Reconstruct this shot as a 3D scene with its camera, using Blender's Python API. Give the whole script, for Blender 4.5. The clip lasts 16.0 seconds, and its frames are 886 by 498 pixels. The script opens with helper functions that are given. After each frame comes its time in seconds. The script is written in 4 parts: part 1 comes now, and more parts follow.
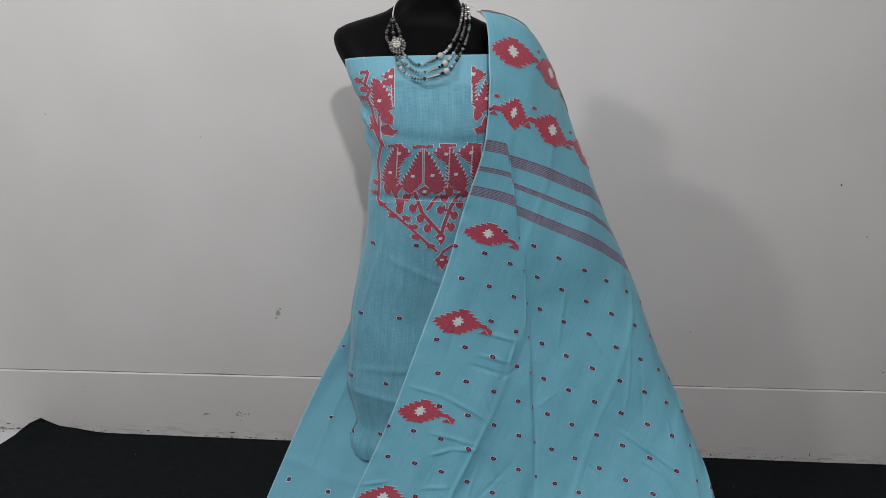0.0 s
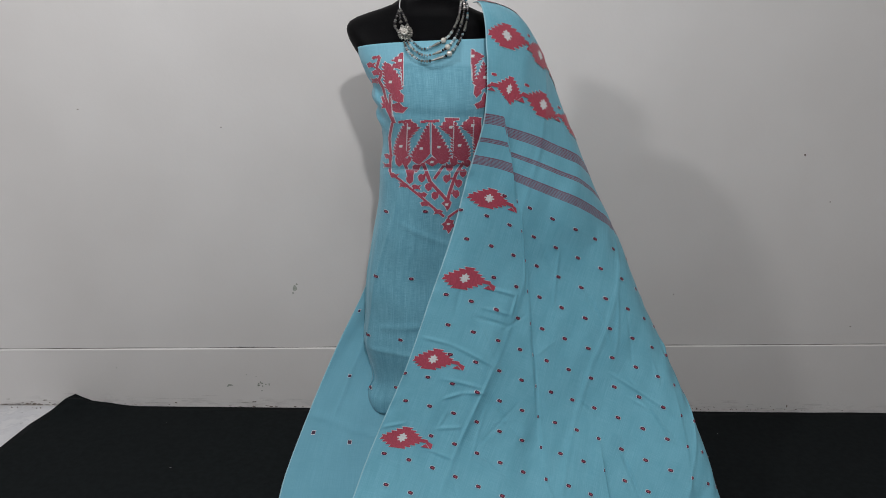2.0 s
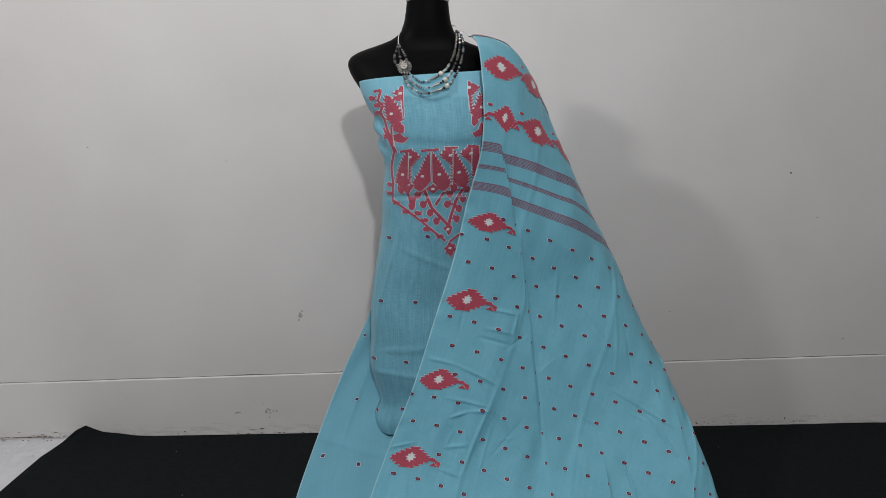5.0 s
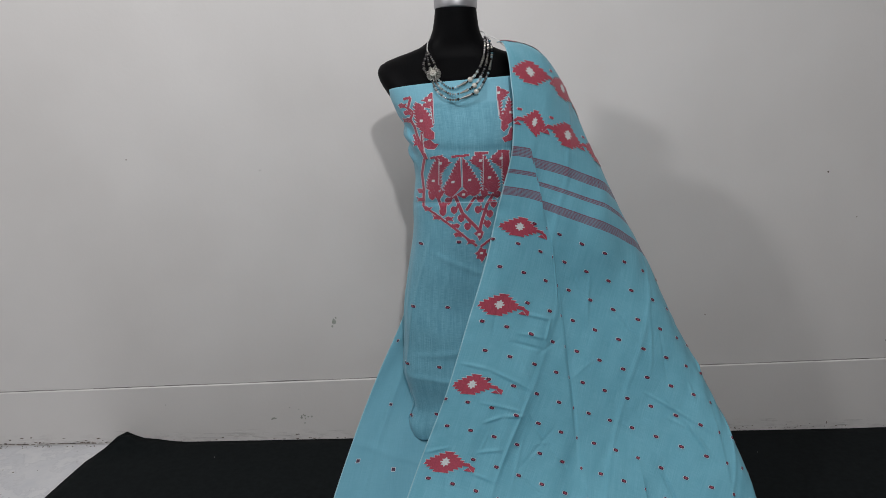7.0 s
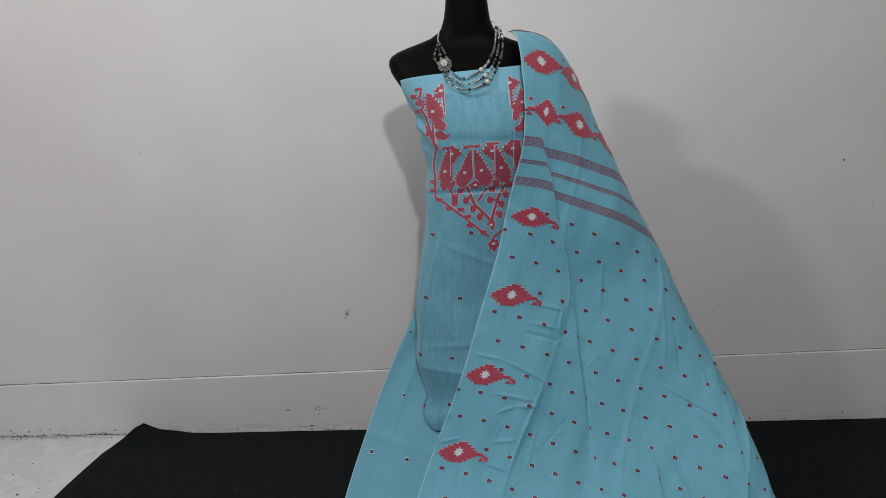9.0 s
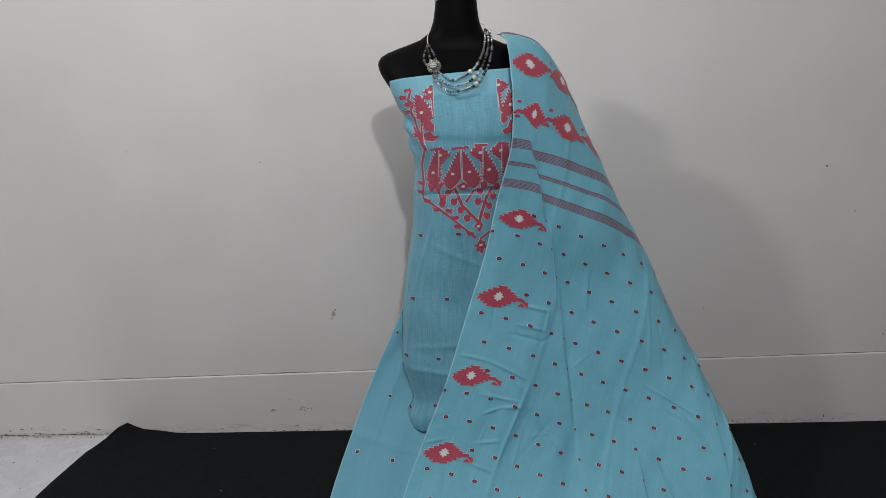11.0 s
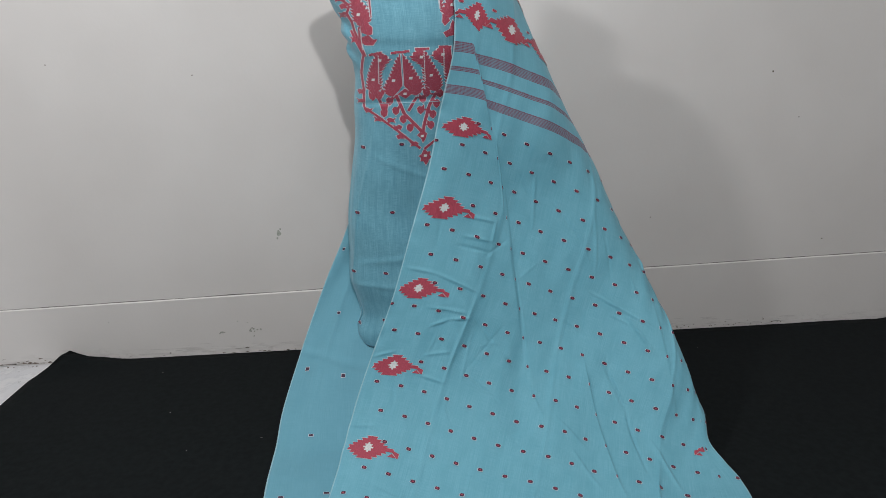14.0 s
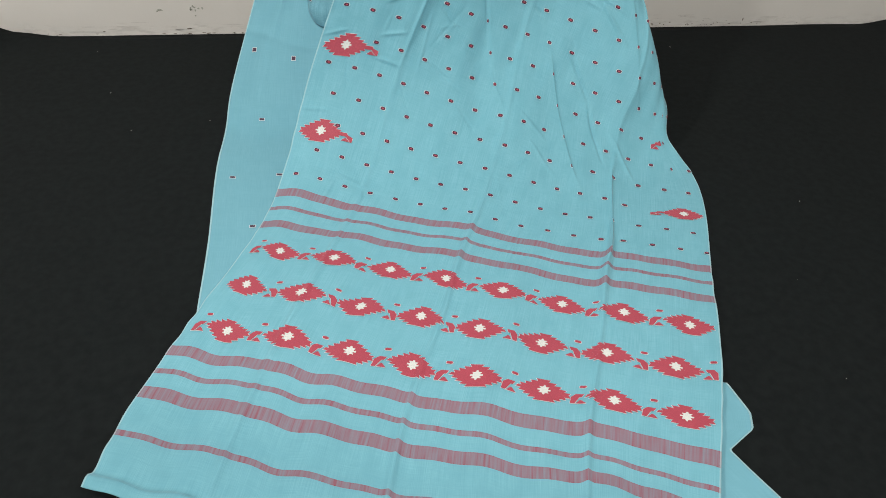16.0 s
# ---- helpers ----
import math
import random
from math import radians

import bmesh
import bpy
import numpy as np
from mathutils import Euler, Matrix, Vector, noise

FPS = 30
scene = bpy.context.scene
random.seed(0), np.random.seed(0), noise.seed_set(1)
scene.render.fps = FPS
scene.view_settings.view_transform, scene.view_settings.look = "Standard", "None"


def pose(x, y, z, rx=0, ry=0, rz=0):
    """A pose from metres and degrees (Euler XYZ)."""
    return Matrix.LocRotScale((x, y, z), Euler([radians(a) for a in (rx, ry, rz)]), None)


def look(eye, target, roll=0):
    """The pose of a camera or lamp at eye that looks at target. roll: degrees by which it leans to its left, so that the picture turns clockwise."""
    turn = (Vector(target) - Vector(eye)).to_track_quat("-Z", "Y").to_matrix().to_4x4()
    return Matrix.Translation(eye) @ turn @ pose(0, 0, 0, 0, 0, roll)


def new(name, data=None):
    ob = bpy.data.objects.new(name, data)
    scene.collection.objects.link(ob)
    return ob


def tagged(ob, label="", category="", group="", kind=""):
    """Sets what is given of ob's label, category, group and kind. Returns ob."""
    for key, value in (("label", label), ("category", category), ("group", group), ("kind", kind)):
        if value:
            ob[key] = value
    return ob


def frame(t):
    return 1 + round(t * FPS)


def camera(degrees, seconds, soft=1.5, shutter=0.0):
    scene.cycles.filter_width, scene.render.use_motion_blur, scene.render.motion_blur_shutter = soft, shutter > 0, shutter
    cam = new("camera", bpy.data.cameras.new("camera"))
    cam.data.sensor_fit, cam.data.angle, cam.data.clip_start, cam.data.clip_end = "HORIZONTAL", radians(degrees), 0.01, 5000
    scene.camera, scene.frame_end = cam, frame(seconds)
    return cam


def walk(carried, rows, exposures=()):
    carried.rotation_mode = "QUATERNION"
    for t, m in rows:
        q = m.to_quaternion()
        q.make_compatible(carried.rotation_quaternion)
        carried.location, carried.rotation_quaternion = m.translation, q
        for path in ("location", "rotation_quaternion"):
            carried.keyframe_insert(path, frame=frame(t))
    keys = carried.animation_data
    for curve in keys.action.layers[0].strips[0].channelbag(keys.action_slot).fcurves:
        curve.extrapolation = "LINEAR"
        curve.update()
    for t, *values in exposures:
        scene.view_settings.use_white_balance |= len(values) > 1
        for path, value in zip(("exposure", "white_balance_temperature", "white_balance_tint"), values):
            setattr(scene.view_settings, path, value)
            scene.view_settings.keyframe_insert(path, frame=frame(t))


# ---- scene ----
cam = camera(65.1, 16.0, soft=0.6)
PATH = [
    (0, (-0.011, 0.139, 1.11), (0.035, 2.068, 0.585), 3.1),
    (0.5, (-0.035, 0.075, 1.102), (0.019, 2.009, 0.595), 2.7),
    (1, (-0.04, 0.02, 1.082), (0.017, 1.957, 0.587), 2.2),
    (1.5, (-0.044, -0.024, 1.06), (0.025, 1.913, 0.57), 2.1),
    (2, (-0.051, -0.053, 1.059), (0.024, 1.882, 0.557), 1.6),
    (2.5, (-0.06, -0.065, 1.054), (0.026, 1.869, 0.551), 1.2),
    (3, (-0.065, -0.101, 1.058), (0.027, 1.838, 0.576), 1.0),
    (3.5, (-0.068, -0.112, 1.068), (0.033, 1.831, 0.605), 0.8),
    (4, (-0.066, -0.112, 1.063), (0.038, 1.837, 0.629), 0.6),
    (6.5, (-0.072, -0.111, 1.071), (-0.048, 1.844, 0.651), -0.9),
    (7, (-0.07, -0.118, 1.067), (-0.072, 1.839, 0.656), -1.2),
    (7.5, (-0.067, -0.116, 1.07), (-0.086, 1.839, 0.647), -1.5),
    (8, (-0.068, -0.118, 1.067), (-0.099, 1.835, 0.64), -1.8),
    (8.5, (-0.069, -0.12, 1.061), (-0.108, 1.833, 0.633), -1.8),
    (11, (-0.071, -0.126, 1.059), (-0.071, 1.829, 0.636), -1.0),
    (11.5, (-0.057, -0.127, 1.041), (-0.032, 1.828, 0.616), -0.8),
    (12, (-0.063, -0.124, 1.038), (-0.008, 1.825, 0.593), -0.7),
    (12.5, (-0.055, -0.118, 1.044), (0.025, 1.824, 0.575), -0.9),
    (13, (-0.047, -0.125, 1.04), (0.045, 1.814, 0.559), -1.2),
    (13.5, (-0.044, -0.114, 1.041), (0.063, 1.814, 0.519), -1.4),
    (14, (-0.044, -0.101, 1.018), (0.074, 1.793, 0.386), -1.5),
    (14.5, (-0.036, -0.083, 0.991), (0.098, 1.74, 0.18), -1.2),
    (15, (-0.028, -0.071, 0.96), (0.126, 1.652, -0.043), -0.5),
    (15.5, (-0.027, -0.067, 0.938), (0.154, 1.561, -0.21), 1.0),
    (16, (-0.024, -0.069, 0.92), (0.158, 1.417, -0.406), 2.1),
]
EXPOSURES = [(0.0, 0.10, 6500, 10), (4.0, 0.09, 6500, 10), (6.5, 0.04, 6500, 10), (8.5, 0.01, 6500, 10), (11.0, 0.02, 6500, 10), (11.6, 0.11, 6500, 10), (13.2, 0.14, 6500, 10), (14.2, 0.36, 6560, 8.8), (15.0, 0.65, 6740, 7.9), (16.0, 0.85, 7180, 6.4)]
walk(cam, [(t, look(eye, target, roll)) for t, eye, target, roll in PATH], EXPOSURES)

# ---- light: two lamps in front of the wall, and a dim added overhead fill ----
world = bpy.data.worlds.new("world")
scene.world = world
world.use_nodes = True
world.node_tree.nodes["Background"].inputs[0].default_value = (0.9, 0.95, 1.0, 1)
world.node_tree.nodes["Background"].inputs[1].default_value = 0.05


def area_light(name, eye, target, size, watts, colour):
    data = bpy.data.lights.new(name, "AREA")
    data.shape, data.size, data.energy, data.color = "DISK", size, watts, colour
    ob = new(name, data)
    ob.matrix_world = look(eye, target)
    return ob


area_light("key_light", (-1.6, 0.5, 2.3), (0.1, 1.6, 0.7), 0.17, 16.8, (1.0, 0.99, 1.0))
area_light("front_light", (0.15, -0.75, 2.1), (0.0, 1.6, 0.7), 0.10, 20.3, (1.0, 0.99, 1.0))
# Unseen fill lamp overhead, added to even out wall and floor brightness.
area_light("overhead_fill", (0.25, 0.2, 2.72), (0.25, 0.2, 0.0), 0.9, 8.5, (1.0, 0.99, 1.0))



# ---- materials ----
def material(name, colour, rough=0.6, metal=0.0):
    mat = bpy.data.materials.new(name)
    mat.use_nodes = True
    bsdf = mat.node_tree.nodes["Principled BSDF"]
    bsdf.inputs["Base Color"].default_value = (*colour, 1)
    bsdf.inputs["Roughness"].default_value = rough
    bsdf.inputs["Metallic"].default_value = metal
    return mat, mat.node_tree, bsdf


def node(tree, kind, **inputs):
    n = tree.nodes.new(kind)
    for key, value in inputs.items():
        n.inputs[key.replace("_", " ")].default_value = value
    return n


def math_node(tree, op, a, b=None, c=None):
    n = tree.nodes.new("ShaderNodeMath")
    n.operation = op
    for i, x in enumerate((a, b, c)):
        if x is None:
            continue
        if isinstance(x, (int, float)):
            n.inputs[i].default_value = x
        else:
            tree.links.new(x, n.inputs[i])
    return n.outputs[0]


def mix_colour(tree, fac, a, b, blend="MIX"):
    n = tree.nodes.new("ShaderNodeMix")
    n.data_type, n.blend_type = "RGBA", blend
    for sock, x in ((n.inputs[0], fac), (n.inputs[6], a), (n.inputs[7], b)):
        if isinstance(x, (int, float)):
            sock.default_value = x
        elif isinstance(x, tuple):
            sock.default_value = (*x, 1)
        else:
            tree.links.new(x, sock)
    return n.outputs[2]


def noise_fac(tree, vector, scale, detail=4.0, rough=0.55):
    n = node(tree, "ShaderNodeTexNoise", Scale=scale, Detail=detail, Roughness=rough)
    tree.links.new(vector, n.inputs["Vector"])
    return n.outputs[0]


def bump(tree, bsdf, height, strength, distance):
    n = node(tree, "ShaderNodeBump", Strength=strength, Distance=distance)
    tree.links.new(height, n.inputs["Height"])
    tree.links.new(n.outputs[0], bsdf.inputs["Normal"])


def coords(tree, which="Object"):
    return tree.nodes.new("ShaderNodeTexCoord").outputs[which]


def ramp(tree, fac, lo, hi, out_lo=0.0, out_hi=1.0):
    n = node(tree, "ShaderNodeMapRange", From_Min=lo, From_Max=hi, To_Min=out_lo, To_Max=out_hi)
    tree.links.new(fac, n.inputs[0])
    return n.outputs[0]


def wall_material():
    mat, tree, bsdf = material("painted_wall", (0.70, 0.69, 0.68), 0.45)
    pos = coords(tree)
    large = noise_fac(tree, pos, 2.2, 3)
    fine = noise_fac(tree, pos, 90, 3)
    col = mix_colour(tree, ramp(tree, large, 0.3, 0.7), (0.666, 0.648, 0.633), (0.726, 0.711, 0.698))
    tree.links.new(col, bsdf.inputs["Base Color"])
    bump(tree, bsdf, math_node(tree, "ADD", fine, math_node(tree, "MULTIPLY", large, 6.0)), 0.12, 0.002)
    return mat


def skirting_material():
    """The wall paint, chipped and scuffed in a ragged strip low down."""
    mat, tree, bsdf = material("skirting_paint", (0.70, 0.69, 0.68), 0.5)
    pos = coords(tree)
    sep = tree.nodes.new("ShaderNodeSeparateXYZ")
    tree.links.new(pos, sep.inputs[0])
    m = tree.nodes.new("ShaderNodeMapping")
    m.inputs["Scale"].default_value = (22, 1, 75)
    tree.links.new(pos, m.inputs[0])
    ragged = noise_fac(tree, pos, 9, 4)
    flakes = noise_fac(tree, m.outputs[0], 1.0, 5, 0.62)
    low = ramp(tree, math_node(tree, "ADD", sep.outputs[2], math_node(tree, "MULTIPLY", ragged, -0.07)), -0.026, 0.002, 1.0, 0.0)
    chips = math_node(tree, "MULTIPLY", low, ramp(tree, flakes, 0.48, 0.62))
    large = noise_fac(tree, pos, 2.2, 3)
    col = mix_colour(tree, ramp(tree, large, 0.3, 0.7), (0.666, 0.648, 0.633), (0.726, 0.711, 0.698))
    col = mix_colour(tree, math_node(tree, "MULTIPLY", chips, 0.28), col, (0.40, 0.385, 0.375))
    tree.links.new(col, bsdf.inputs["Base Color"])
    fine = noise_fac(tree, pos, 90, 3)
    bump(tree, bsdf, math_node(tree, "SUBTRACT", math_node(tree, "MULTIPLY", fine, 0.25), chips), 0.30, 0.003)
    return mat


def plain_rough(name, lo, hi, scale, rough, strength=0.2, dist=0.001, gloss=0.5):
    mat, tree, bsdf = material(name, lo, rough)
    pos = coords(tree)
    fac = noise_fac(tree, pos, scale, 5)
    tree.links.new(mix_colour(tree, ramp(tree, fac, 0.35, 0.65), lo, hi), bsdf.inputs["Base Color"])
    if strength:
        bump(tree, bsdf, fac, strength, dist)
    bsdf.inputs["Specular IOR Level"].default_value = gloss
    return mat


def marble_material():
    """Worn pale floor: clouded grey and white with fine veins and a dull polish."""
    mat, tree, bsdf = material("white_floor", (0.6, 0.6, 0.62), 0.35)
    pos = coords(tree)
    cloud = noise_fac(tree, pos, 14, 6, 0.65)
    vein = math_node(tree, "ABSOLUTE", math_node(tree, "SUBTRACT", noise_fac(tree, pos, 7, 6, 0.7), 0.5))
    col = mix_colour(tree, ramp(tree, cloud, 0.32, 0.68), (0.63, 0.64, 0.67), (0.74, 0.74, 0.75))
    col = mix_colour(tree, ramp(tree, vein, 0.0, 0.030, 0.40, 0.0), col, (0.50, 0.51, 0.54))
    speck = noise_fac(tree, pos, 55, 3, 0.6)
    col = mix_colour(tree, ramp(tree, speck, 0.66, 0.74, 0.0, 0.6), col, (0.22, 0.21, 0.20))
    tree.links.new(col, bsdf.inputs["Base Color"])
    bump(tree, bsdf, cloud, 0.05, 0.001)
    return mat


def weave(tree, bsdf, uv, base, dark, light, slub=1.0):
    """Handloom cotton: fine threads both ways with slubs; uv in metres. Returns the colour."""
    sep = tree.nodes.new("ShaderNodeSeparateXYZ")
    tree.links.new(uv, sep.inputs[0])

    def stretched(sx, sy, detail=2.0):
        m = tree.nodes.new("ShaderNodeMapping")
        m.inputs["Scale"].default_value = (sx, sy, 1)
        tree.links.new(uv, m.inputs[0])
        return noise_fac(tree, m.outputs[0], 1.0, detail)

    warp = stretched(760, 16)
    weft = stretched(22, 980)
    broad = stretched(5, 3, 4)
    streak = stretched(85, 2.2, 3)
    cloud = stretched(30, 20, 6)
    slubs = stretched(9, 240, 2)
    threads = math_node(tree, "ADD", warp, math_node(tree, "MULTIPLY_ADD", weft, 0.7, 0.15))
    col = mix_colour(tree, ramp(tree, threads, 1.0 - 0.34 / slub, 1.0 + 0.34 / slub), dark, light)
    col = mix_colour(tree, ramp(tree, broad, 0.35, 0.65, 0.0, 0.40), col, base)
    col = mix_colour(tree, ramp(tree, streak, 0.45, 0.70, 0.0, 0.20 * slub), col, dark)
    col = mix_colour(tree, ramp(tree, slubs, 0.62, 0.80, 0.0, 0.16), col, light)
    col = mix_colour(tree, ramp(tree, cloud, 0.42, 0.64, 0.0, 0.38), col, dark)
    bump(tree, bsdf, threads, 0.35, 0.0004)
    bsdf.inputs["Sheen Weight"].default_value = 0.25
    bsdf.inputs["Sheen Roughness"].default_value = 0.4
    bsdf.inputs["Specular IOR Level"].default_value = 0.25
    return col, sep


CYAN, CYAN_DARK, CYAN_LIGHT = (0.191, 0.494, 0.612), (0.143, 0.414, 0.526), (0.238, 0.562, 0.688)


def cloth_material(name, bands=(), base=CYAN, dark=CYAN_DARK, light=CYAN_LIGHT, slub=1.0, span=0.965, cover=0.93, border=0.0):
    mat, tree, bsdf = material(name, base, 0.7)
    uv = tree.nodes.new("ShaderNodeUVMap").outputs[0]
    col, sep = weave(tree, bsdf, uv, base, dark, light, slub)
    v = sep.outputs[1]
    m = tree.nodes.new("ShaderNodeMapping")
    m.inputs["Scale"].default_value = (260, 14, 1)
    tree.links.new(uv, m.inputs[0])
    bars = ramp(tree, noise_fac(tree, m.outputs[0], 1.0, 2), 0.3, 0.7, 0.72, 1.08)
    gaps = tree.nodes.new("ShaderNodeMapping")
    gaps.inputs["Scale"].default_value = (120, 2, 1)
    tree.links.new(uv, gaps.inputs[0])
    worn = ramp(tree, noise_fac(tree, gaps.outputs[0], 1.0, 3, 0.7), 0.30, 0.62, 0.72, 1.0)
    for centre, width, lines in bands:
        offset = math_node(tree, "SUBTRACT", v, centre)
        dist = math_node(tree, "ABSOLUTE", offset)
        inside = math_node(tree, "LESS_THAN", dist, width / 2)
        rim = math_node(tree, "GREATER_THAN", dist, width / 2 - 0.0014)
        if centre < 0:
            wave = math_node(tree, "SINE", math_node(tree, "MULTIPLY", offset, 2 * math.pi * lines / width))
            line = math_node(tree, "MULTIPLY", math_node(tree, "MAXIMUM", ramp(tree, wave, -0.4, 0.6, 0.50, 1.0), rim), bars)
            depth, thread = 0.94, (0.225, 0.040, 0.076)
        else:
            line = math_node(tree, "MULTIPLY", math_node(tree, "MULTIPLY", bars, worn), ramp(tree, rim, 0.0, 1.0, 0.92, 1.0))
            depth, thread = 0.92, (0.33, 0.066, 0.100)
        fac = math_node(tree, "MULTIPLY", math_node(tree, "MULTIPLY", inside, line), depth)
        col = mix_colour(tree, fac, col, thread)
    if border:
        col = mix_colour(tree, ramp(tree, v, border - 0.004, border + 0.004, 0.0, 0.55), col, (0.235, 0.520, 0.640))
    if span:
        edge = math_node(tree, "ABSOLUTE", math_node(tree, "SUBTRACT", sep.outputs[0], span / 2))
        col = mix_colour(tree, math_node(tree, "MULTIPLY", math_node(tree, "GREATER_THAN", edge, span / 2 - 0.0028), 0.5), col, (0.50, 0.70, 0.76))
    tree.links.new(col, bsdf.inputs["Base Color"])
    if bands:
        tree.links.new(ramp(tree, v, 1.44, 1.60, cover, cover - 0.17), bsdf.inputs["Alpha"])
    else:
        bsdf.inputs["Alpha"].default_value = cover
    return mat


def thread_material(name, colour, dark, rough=0.65, fleck=None):
    mat, tree, bsdf = material(name, colour, rough)
    pos = coords(tree)
    m = tree.nodes.new("ShaderNodeMapping")
    m.inputs["Scale"].default_value = (700, 700, 60)
    tree.links.new(pos, m.inputs[0])
    fac = noise_fac(tree, m.outputs[0], 1.0, 2)
    col = mix_colour(tree, ramp(tree, fac, 0.3, 0.7), dark, colour)
    if fleck:
        spots = noise_fac(tree, pos, 420, 3)
        col = mix_colour(tree, ramp(tree, spots, 0.52, 0.74, 0.0, 0.3), col, fleck)
    tree.links.new(col, bsdf.inputs["Base Color"])
    bump(tree, bsdf, fac, 0.3, 0.0004)
    bsdf.inputs["Sheen Weight"].default_value = 0.2
    return mat


BANDS = [(-0.173, 0.023, 7), (-0.122, 0.011, 3), (-0.068, 0.023, 7), (0.984, 0.021, 7), (1.029, 0.010, 3), (1.078, 0.021, 7),
         (1.425, 0.021, 7), (1.468, 0.010, 3), (1.512, 0.023, 7), (1.590, 0.010, 3)]
WALL = wall_material()
SKIRTING = skirting_material()
CEILING_PAINT = plain_rough("ceiling_paint", (0.75, 0.75, 0.74), (0.8, 0.8, 0.79), 3, 0.8)
FLOOR_TILE = marble_material()
BLACK_CLOTH = plain_rough("black_cloth", (0.0052, 0.0070, 0.0077), (0.0082, 0.0108, 0.0117), 60, 0.92, 0.3, 0.001, 0.13)
GRIME = plain_rough("grime", (0.07, 0.055, 0.045), (0.24, 0.20, 0.17), 60, 0.9)
GAP = plain_rough("dark_gap", (0.09, 0.085, 0.08), (0.34, 0.32, 0.31), 30, 0.9)
LINT = material("lint", (0.6, 0.6, 0.58), 0.9)[0]
DUPATTA = cloth_material("dupatta_cotton", BANDS, cover=0.83)
KURTA = cloth_material("kurta_cotton", (), (0.158, 0.398, 0.500), (0.102, 0.288, 0.382), (0.212, 0.480, 0.588), 1.6, 0.0, 1.0, 1.068)
SALWAR = cloth_material("salwar_cotton", (), (0.162, 0.412, 0.522), (0.140, 0.372, 0.478), (0.186, 0.448, 0.562), 1.0, 0.8)
RED = thread_material("crimson_thread", (0.45, 0.056, 0.094), (0.31, 0.033, 0.062))
YOKE_RED = thread_material("yoke_thread", (0.42, 0.056, 0.094), (0.27, 0.030, 0.060), 0.65, (0.55, 0.40, 0.46))
DARK_RED = thread_material("maroon_thread", (0.066, 0.011, 0.046), (0.024, 0.008, 0.034))
PALE = thread_material("pale_thread", (0.70, 0.72, 0.74), (0.52, 0.53, 0.58))
WHITE = thread_material("white_thread", (0.72, 0.73, 0.72), (0.52, 0.56, 0.57))
BLACK_PAINT = plain_rough("matt_black_body", (0.0025, 0.0025, 0.003), (0.004, 0.004, 0.0045), 300, 0.5, 0.08, 0.0005, 0.05)
STEEL = material("brushed_steel", (0.50, 0.50, 0.52), 0.42, 1.0)[0]
SILVER = material("antique_silver", (0.38, 0.37, 0.34), 0.32, 1.0)[0]


def bead_material(name, low, high, rough, metal):
    """Beads that differ from one to the next, from dark to bright."""
    mat, tree, bsdf = material(name, high, rough, metal)
    pick = tree.nodes.new("ShaderNodeNewGeometry").outputs["Random Per Island"]
    tree.links.new(mix_colour(tree, math_node(tree, "POWER", pick, 1.6), low, high), bsdf.inputs["Base Color"])
    return mat


GLASS_BEAD = bead_material("grey_glass_bead", (0.03, 0.03, 0.035), (0.62, 0.60, 0.60), 0.12, 0.9)
CLEAR_BEAD = bead_material("clear_glass_bead", (0.10, 0.22, 0.26), (0.80, 0.90, 0.92), 0.06, 0.35)
PEARL = material("pearl", (0.66, 0.64, 0.58), 0.15, 0.25)[0]
CORD = material("white_cord", (0.7, 0.7, 0.68), 0.8)[0]


# ---- builders ----
def mesh_object(name, verts, faces, mats, parent=None, uvs=None, indices=None, smooth=True, label=""):
    me = bpy.data.meshes.new(name)
    me.from_pydata([tuple(map(float, v)) for v in verts], [], faces)
    for m in mats if isinstance(mats, (list, tuple)) else [mats]:
        me.materials.append(m)
    if uvs is not None:
        layer = me.uv_layers.new(name="UVMap")
        loop_verts = np.empty(len(me.loops), dtype=np.int32)
        me.loops.foreach_get("vertex_index", loop_verts)
        layer.data.foreach_set("uv", np.asarray(uvs, dtype=np.float32)[loop_verts].ravel())
    if indices is not None:
        me.polygons.foreach_set("material_index", np.asarray(indices, dtype=np.int32))
    me.polygons.foreach_set("use_smooth", [smooth] * len(me.polygons))
    me.update()
    ob = new(name, me)
    if parent is not None:
        ob.parent = parent
    if label:
        ob["label"] = label
    return ob


def box(bm, lo, hi, bevel=0.0):
    m = Matrix.Translation([(a + b) / 2 for a, b in zip(lo, hi)]) @ Matrix.Diagonal([b - a for a, b in zip(lo, hi)] + [1])
    verts = bmesh.ops.create_cube(bm, size=1, matrix=m)["verts"]
    if bevel:
        edges = {e for v in verts for e in v.link_edges}
        bmesh.ops.bevel(bm, geom=list(edges), offset=bevel, segments=2, affect="EDGES")


def part(name, bm, mat, parent=None, label="", smooth=False):
    me = bpy.data.meshes.new(name)
    bm.normal_update()
    bm.to_mesh(me)
    bm.free()
    for m in mat if isinstance(mat, (list, tuple)) else [mat]:
        me.materials.append(m)
    me.polygons.foreach_set("use_smooth", [smooth] * len(me.polygons))
    ob = new(name, me)
    if parent is not None:
        ob.parent = parent
    if label:
        ob["label"] = label
    return ob


def grid_faces(nu, nv, flip=False):
    quads = [(i * nv + j, (i + 1) * nv + j, (i + 1) * nv + j + 1, i * nv + j + 1) for i in range(nu - 1) for j in range(nv - 1)]
    return [q[::-1] for q in quads] if flip else quads


